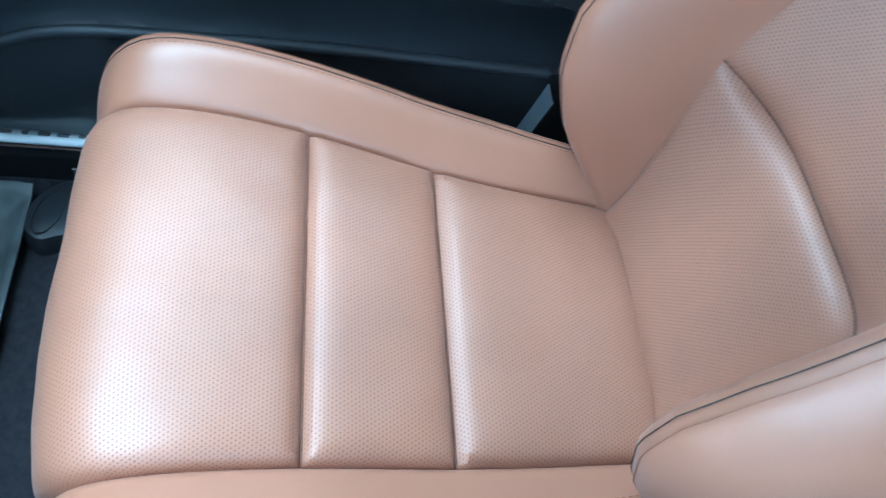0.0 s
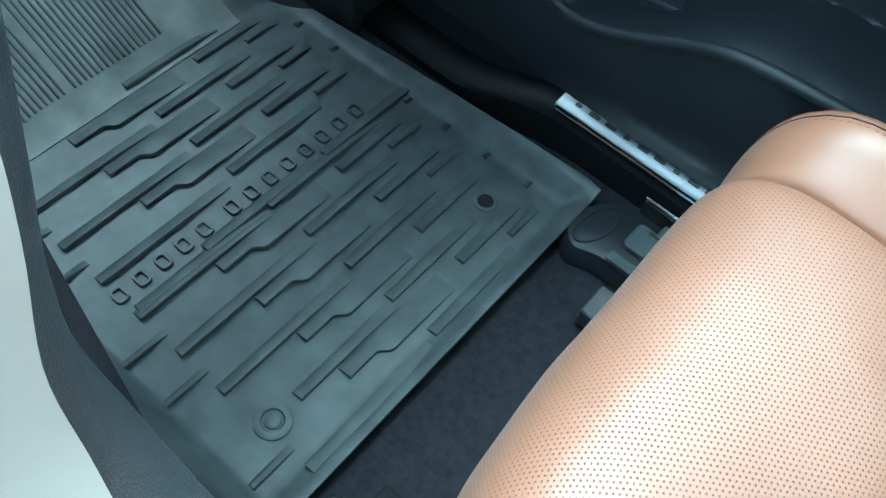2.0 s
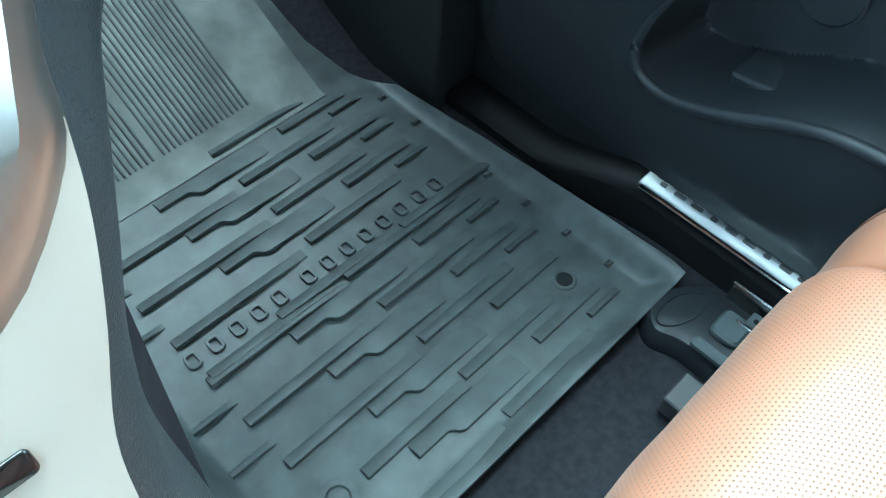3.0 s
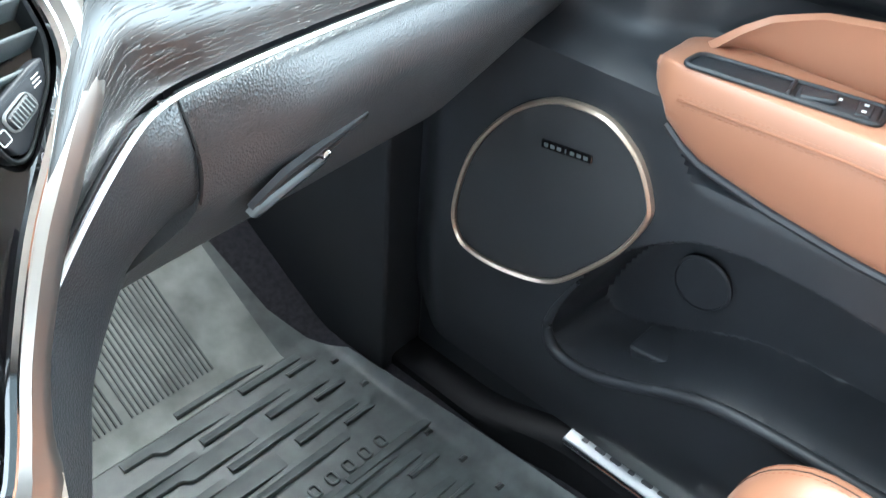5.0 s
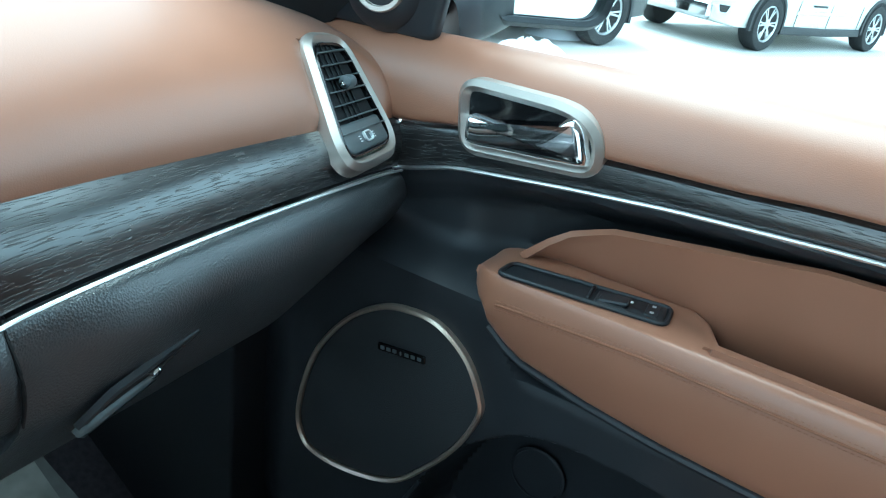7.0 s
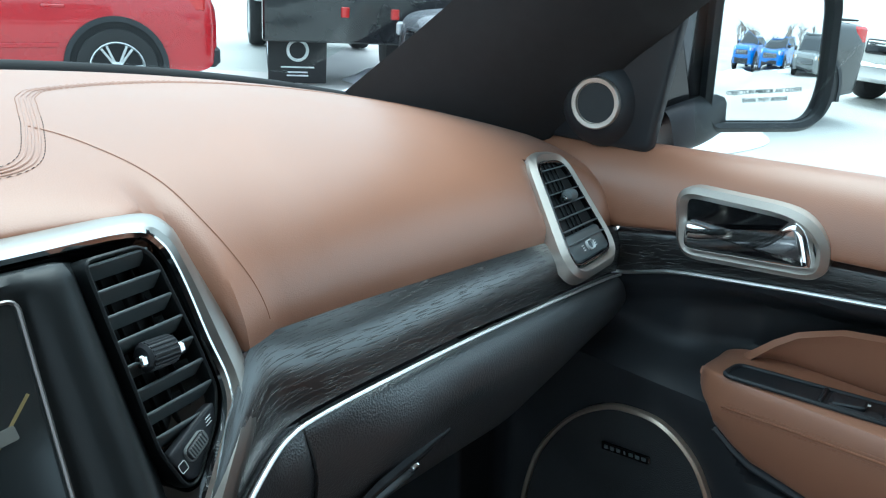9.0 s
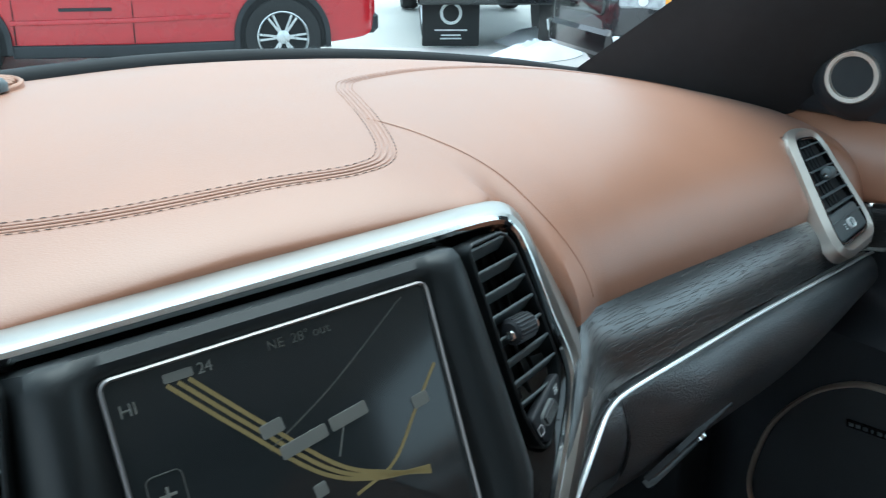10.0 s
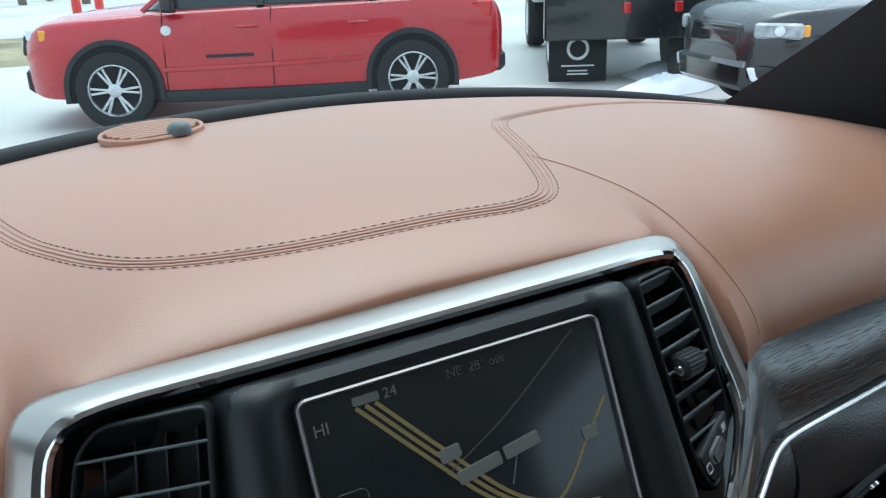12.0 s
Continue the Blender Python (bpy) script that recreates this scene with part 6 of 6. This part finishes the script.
    base.matrix_basis = Matrix.Translation((at[0], at[1], GROUND)) @ pose(0, 0, 0, 0, 0, math.degrees(math.atan2(heading[1], heading[0]))) @ S
    return base


red, blue, black, white, grey = paint("red_paint", (0.42, 0.009, 0.018)), paint("blue_paint", (0.02, 0.16, 0.55)), paint("black_paint", (0.012, 0.013, 0.015)), paint("white_paint", (0.74, 0.72, 0.66)), paint("grey_paint", (0.16, 0.17, 0.17))
vehicle("suv", "red four-wheel-drive car with black arches, parked on concrete", red, (2.33, 10.0), (-0.945, 0.327))
vehicle("pickup", "black pickup truck with red tail lamps beside the lorry", black, (8.15, 6.0), (-0.964, 0.264), "pickup")
vehicle("pickup", "white pickup truck with chrome bumper and grille", white, (14.7, 3.95), (-0.96, 0.27), "pickup")
for k, (c, lab) in enumerate(((blue, "blue compact car parked behind on the snow"), (blue, "blue compact car parked behind on the snow"), (grey, "grey compact car parked at the row's end"))):
    vehicle("compact_car", lab, c, (6.2 + 1.5 * k, -21.6 + 2.5 * k), (-0.55, 0.835), group="parked row", scale=0.93)

# flatbed lorry seen from behind
lorry = thing("lorry", (0, 0, 0), "dark tipper lorry with round emblems on its mud flaps", "lorry")
block("chassis", (4.4, 0.9, 0.28), black, Matrix.Translation((0, 0, 0.62)), lorry, r=0.05, bevel=0.03)
block("bed", (3.8, 2.3, 0.75), surface("grey_steel_bed", (0.32, 0.34, 0.36), 0.5, vary=0.2, scale=3, relief=0.1), Matrix.Translation((-0.3, 0, 1.15)), lorry, r=0.05, bevel=0.02)
block("rear_frame", (0.12, 2.3, 0.62), black, Matrix.Translation((-2.2, 0, 0.54)), lorry, r=0.03, bevel=0.02)
block("cab", (1.5, 2.1, 1.7), surface("pale_cab_paint", (0.62, 0.66, 0.70), 0.35, relief=0, coat=0.5), Matrix.Translation((2.6, 0, 0.75)), lorry, r=0.2, bevel=0.12)
for sy in (1, -1):
    for x in (-1.35, 2.5):
        am = Matrix.Translation((x, sy * 1.0, 0.48)) @ (basis((0, 0, 0), (-1, 0, 0), (0, 0, 1)) if sy > 0 else basis((0, 0, 0), (1, 0, 0), (0, 0, 1)))
        wheel(lorry, am, 0.47, 0.50 if x < 0 else 0.28, 8)
    flap = plate("mud_flap", soft_rect(0.70, 0.90, 0.02), 0.015, tyre, basis((-2.0, sy * 0.72, 0.48), (0, -1, 0), (0, 0, 1)), lorry, 0.003, "black rubber mud flap")
    ring("emblem", [(0.10 * math.cos(a), 0.10 * math.sin(a)) for a in np.arange(24) * math.pi / 12], 0.035, 0.004, mark, basis((-2.017, sy * 0.72, 0.42), (0, -1, 0), (0, 0, 1)), flap, 0.001)
    for dz, w in ((0.22, 0.40), (0.16, 0.24), (0.12, 0.26)):
        block("emblem_bar", (w, 0.018, 0.003), mark, basis((-2.017, sy * 0.72, dz), (0, -1, 0), (0, 0, 1)), flap, r=0.004, bevel=0.001)
    block("tail_light", (0.05, 0.10, 0.12), lamp_red, Matrix.Translation((-2.28, sy * 0.30 - 0.1, 0.84)), lorry, r=0.02, bevel=0.01)
lorry.matrix_basis = Matrix.Translation((7.47, 10.74, GROUND)) @ pose(0, 0, 0, 0, 0, 62)

# the passenger-side outside mirror: a real, slightly domed mirror
mirror = thing("side_mirror", (0.86, 1.15, 0.80), "black outside mirror reflecting the parked cars behind", "side mirror")
mirror_mat = surface("mirror_silver", (0.9, 0.91, 0.91), 0.01, metal=1.0, vary=0.0, relief=0, wear=0.0)
MN = Vector((-0.40, -0.913, 0.022)).normalized()
MC = Vector((0.938, 1.130, 0.917))
MM = basis(MC, Vector((0, 0, 1)).cross(MN), Vector((0, 0, 1)) - MN * MN.z)
mo = soft_poly([(-0.080, -0.072), (0.068, -0.080), (0.080, -0.045), (0.076, 0.078), (-0.078, 0.078)], [0.012, 0.03, 0.02, 0.03, 0.02], 7)
RADIUS = 1.4
mg = [mo * f for f in np.linspace(1.0, 0.05, 16)]
vv = [MM @ Vector((x, y, 0.004 - (x * x + y * y) / (2 * RADIUS))) for o in mg for x, y in o]
kk = len(mo)
part("mirror_glass", vv, grid_faces(16, kk, wrap_v=True, flip=True) + [tuple(range(15 * kk, 16 * kk))], mirror_mat, mirror, "domed mirror glass", sharp=80)
ring("mirror_rim", grown(mo, 0.001), 0.011, 0.026, plastic, MM @ Matrix.Translation((0, 0, -0.012)), mirror, 0.006)
layers("mirror_housing", [(grown(mo, 0.011), 0.0), (grown(mo, 0.012), -0.03), (grown(mo, -0.005), -0.075), (grown(mo, -0.03), -0.10)], gloss_black, MM, mirror)
plate("mirror_foot", soft_poly([(-0.175, -0.070), (-0.088, -0.088), (-0.088, 0.094), (-0.150, 0.100)], 0.012), 0.030, gloss_black, MM @ Matrix.Translation((0, 0, -0.030)), mirror, 0.008, "gloss black inner side of the mirror housing")
sweep("mirror_arm", spline([(0.815, 1.19, 0.835), (0.85, 1.175, 0.845), (0.90, 1.175, 0.855)], 10), soft_rect(0.05, 0.055, 0.015, 3), plastic, mirror)
for words, dy_ in (("OBJECTS IN MIRROR ARE CLOSER", -0.043), ("THAN THEY APPEAR", -0.053)):
    lettering("lettering", words, 0.0072, dim_mark, MM @ Matrix.Translation((-0.058 if dy_ > -0.05 else -0.036, dy_, 0.0036)), mirror, 0.0001)

mirror.matrix_basis = LEAN @ mirror.matrix_basis

# bollards, snow banks, far building and trees
bollard_red = surface("red_bollard_sleeve", (0.62, 0.05, 0.04), 0.5, relief=0.05)
for x, y in ((1.37, 23.7), (2.01, 25.0), (4.16, 28.4)):
    b = thing("bollard", (x, y, GROUND), "red bollard with a white band", "bollard", "bollards")
    turned("post", [(0.11, 0), (0.11, 1.15), (0.07, 1.22), (0.01, 1.24)], bollard_red, Matrix.Translation((x, y, GROUND)), b, 18)
    turned("band", [(0.112, 1.00), (0.114, 1.01), (0.114, 1.12), (0.112, 1.13)], mark, Matrix.Translation((x, y, GROUND)), b, 18)
bank = shell("grass_bank", [[(x, y, GROUND + 0.01 + h + 0.03 * noise.noise((x * 0.2, y * 0.3, 1))) for y, h in ((16.3, -0.06), (16.7, 0.05), (18.5, 0.07), (21.5, 0.07), (23, -0.08))] for x in np.linspace(-60, 2.6, 70)], surface("dry_winter_grass", (0.28, 0.24, 0.15), 0.95, vary=0.4, scale=1.2, grain=40, relief=0.8), thick=0.1)
tagged(bank, "strip of dry winter grass beyond the car park", "grass bank", kind="stuff")
rs = random.Random(11)
for x, y, w, d in ((4.3, 12.8, 1.6, 0.5), (7.4, 9.2, 0.9, 0.5), (9.7, 5.2, 0.7, 0.35), (6.3, 8.2, 0.8, 0.3), (7.6, 4.6, 0.9, 0.3), (8.0, -17.0, 1.4, 0.5), (4.6, -18.2, 1.2, 0.5)):
    rows = [[(x + w * r * math.cos(a) * (1 + 0.25 * noise.noise((x + r, a, 3))), y + d * r * math.sin(a), GROUND + 0.005 + 0.16 * (1 - r * r) * (1 + 0.6 * noise.noise((x * 3 + r * 4, a * 2, 9)))) for r in np.linspace(0.02, 1, 8)] for a in np.linspace(0, 2 * math.pi, 22)]
    tagged(shell("snow_patch", rows, snow, thick=0.003), "patch of old snow on the concrete", "snow", kind="stuff")
hall = thing("building", (6.0, 48.0, GROUND), "low pale building beyond the grass", "building")
wall_box("wall", (4.5, 46, GROUND), (6.7, 50, GROUND + 4.2), surface("pale_cladding", (0.62, 0.66, 0.70), 0.7, vary=0.05, relief=0.05), parent=hall)
wall_box("roof", (4.3, 45.6, GROUND + 4.2), (6.9, 50.4, GROUND + 4.5), plastic_grey, parent=hall)
bark = surface("grey_bark", (0.16, 0.13, 0.11), 0.9, grain=60, relief=0.6)


def tree_mesh(seed, high):
    r = random.Random(seed)
    verts, faces = [], []

    def limb(p, d, length, rad, level):
        q, pts = Vector(p), [Vector(p)]
        for _ in range(3):
            d = (d + Vector((r.uniform(-1, 1), r.uniform(-1, 1), r.uniform(-0.3, 0.6))) * 0.16).normalized()
            q = q + d * length / 3
            pts.append(q.copy())
        k = len(verts)
        sides = 6 if level < 2 else 3
        for i, s in enumerate(pts):
            rr = rad * (1 - 0.22 * i)
            u = d.orthogonal().normalized()
            w = d.cross(u)
            for j in range(sides):
                a = 2 * math.pi * j / sides
                verts.append(s + (u * math.cos(a) + w * math.sin(a)) * rr)
        for i in range(3):
            for j in range(sides):
                faces.append((k + i * sides + j, k + i * sides + (j + 1) % sides, k + (i + 1) * sides + (j + 1) % sides, k + (i + 1) * sides + j))
        if level < 4:
            for _ in range(4 if level < 3 else 3):
                t = r.uniform(0.35, 1.0)
                s = pts[min(3, int(t * 3) + 0)]
                side = Vector((r.uniform(-1, 1), r.uniform(-1, 1), r.uniform(0.2, 0.9))).normalized()
                limb(s, (d * 0.5 + side * 0.8).normalized(), length * r.uniform(0.5, 0.72), rad * 0.5, level + 1)

    limb((0, 0, 0), Vector((0, 0, 1)), high * 0.34, high * 0.022, 0)
    return mesh_of("crown", verts, faces, bark, 60)


kinds_t = [tree_mesh(s, 7.5) for s in (1, 2, 3)]
spots = [(0.55, 42.0), (1.75, 45.0), (2.9, 40.0), (-0.9, 47.0), (-2.6, 44.0), (-4.5, 50.0), (-7.0, 47.0)] + [(rs.uniform(-8, 34), rs.uniform(-62, -44)) for _ in range(26)]
for i, (x, y) in enumerate(spots):
    t = thing("tree", (x, y, GROUND), "bare winter tree with a grey trunk and fine twigs", "tree", "bare trees")
    ob = put("crown", kinds_t[i % 3], t)
    ob.location = Vector((x, y, GROUND))
    ob.rotation_euler = (0, 0, i * 1.3)
    k = rs.uniform(0.7, 1.15)
    ob.scale = (k, k, k)
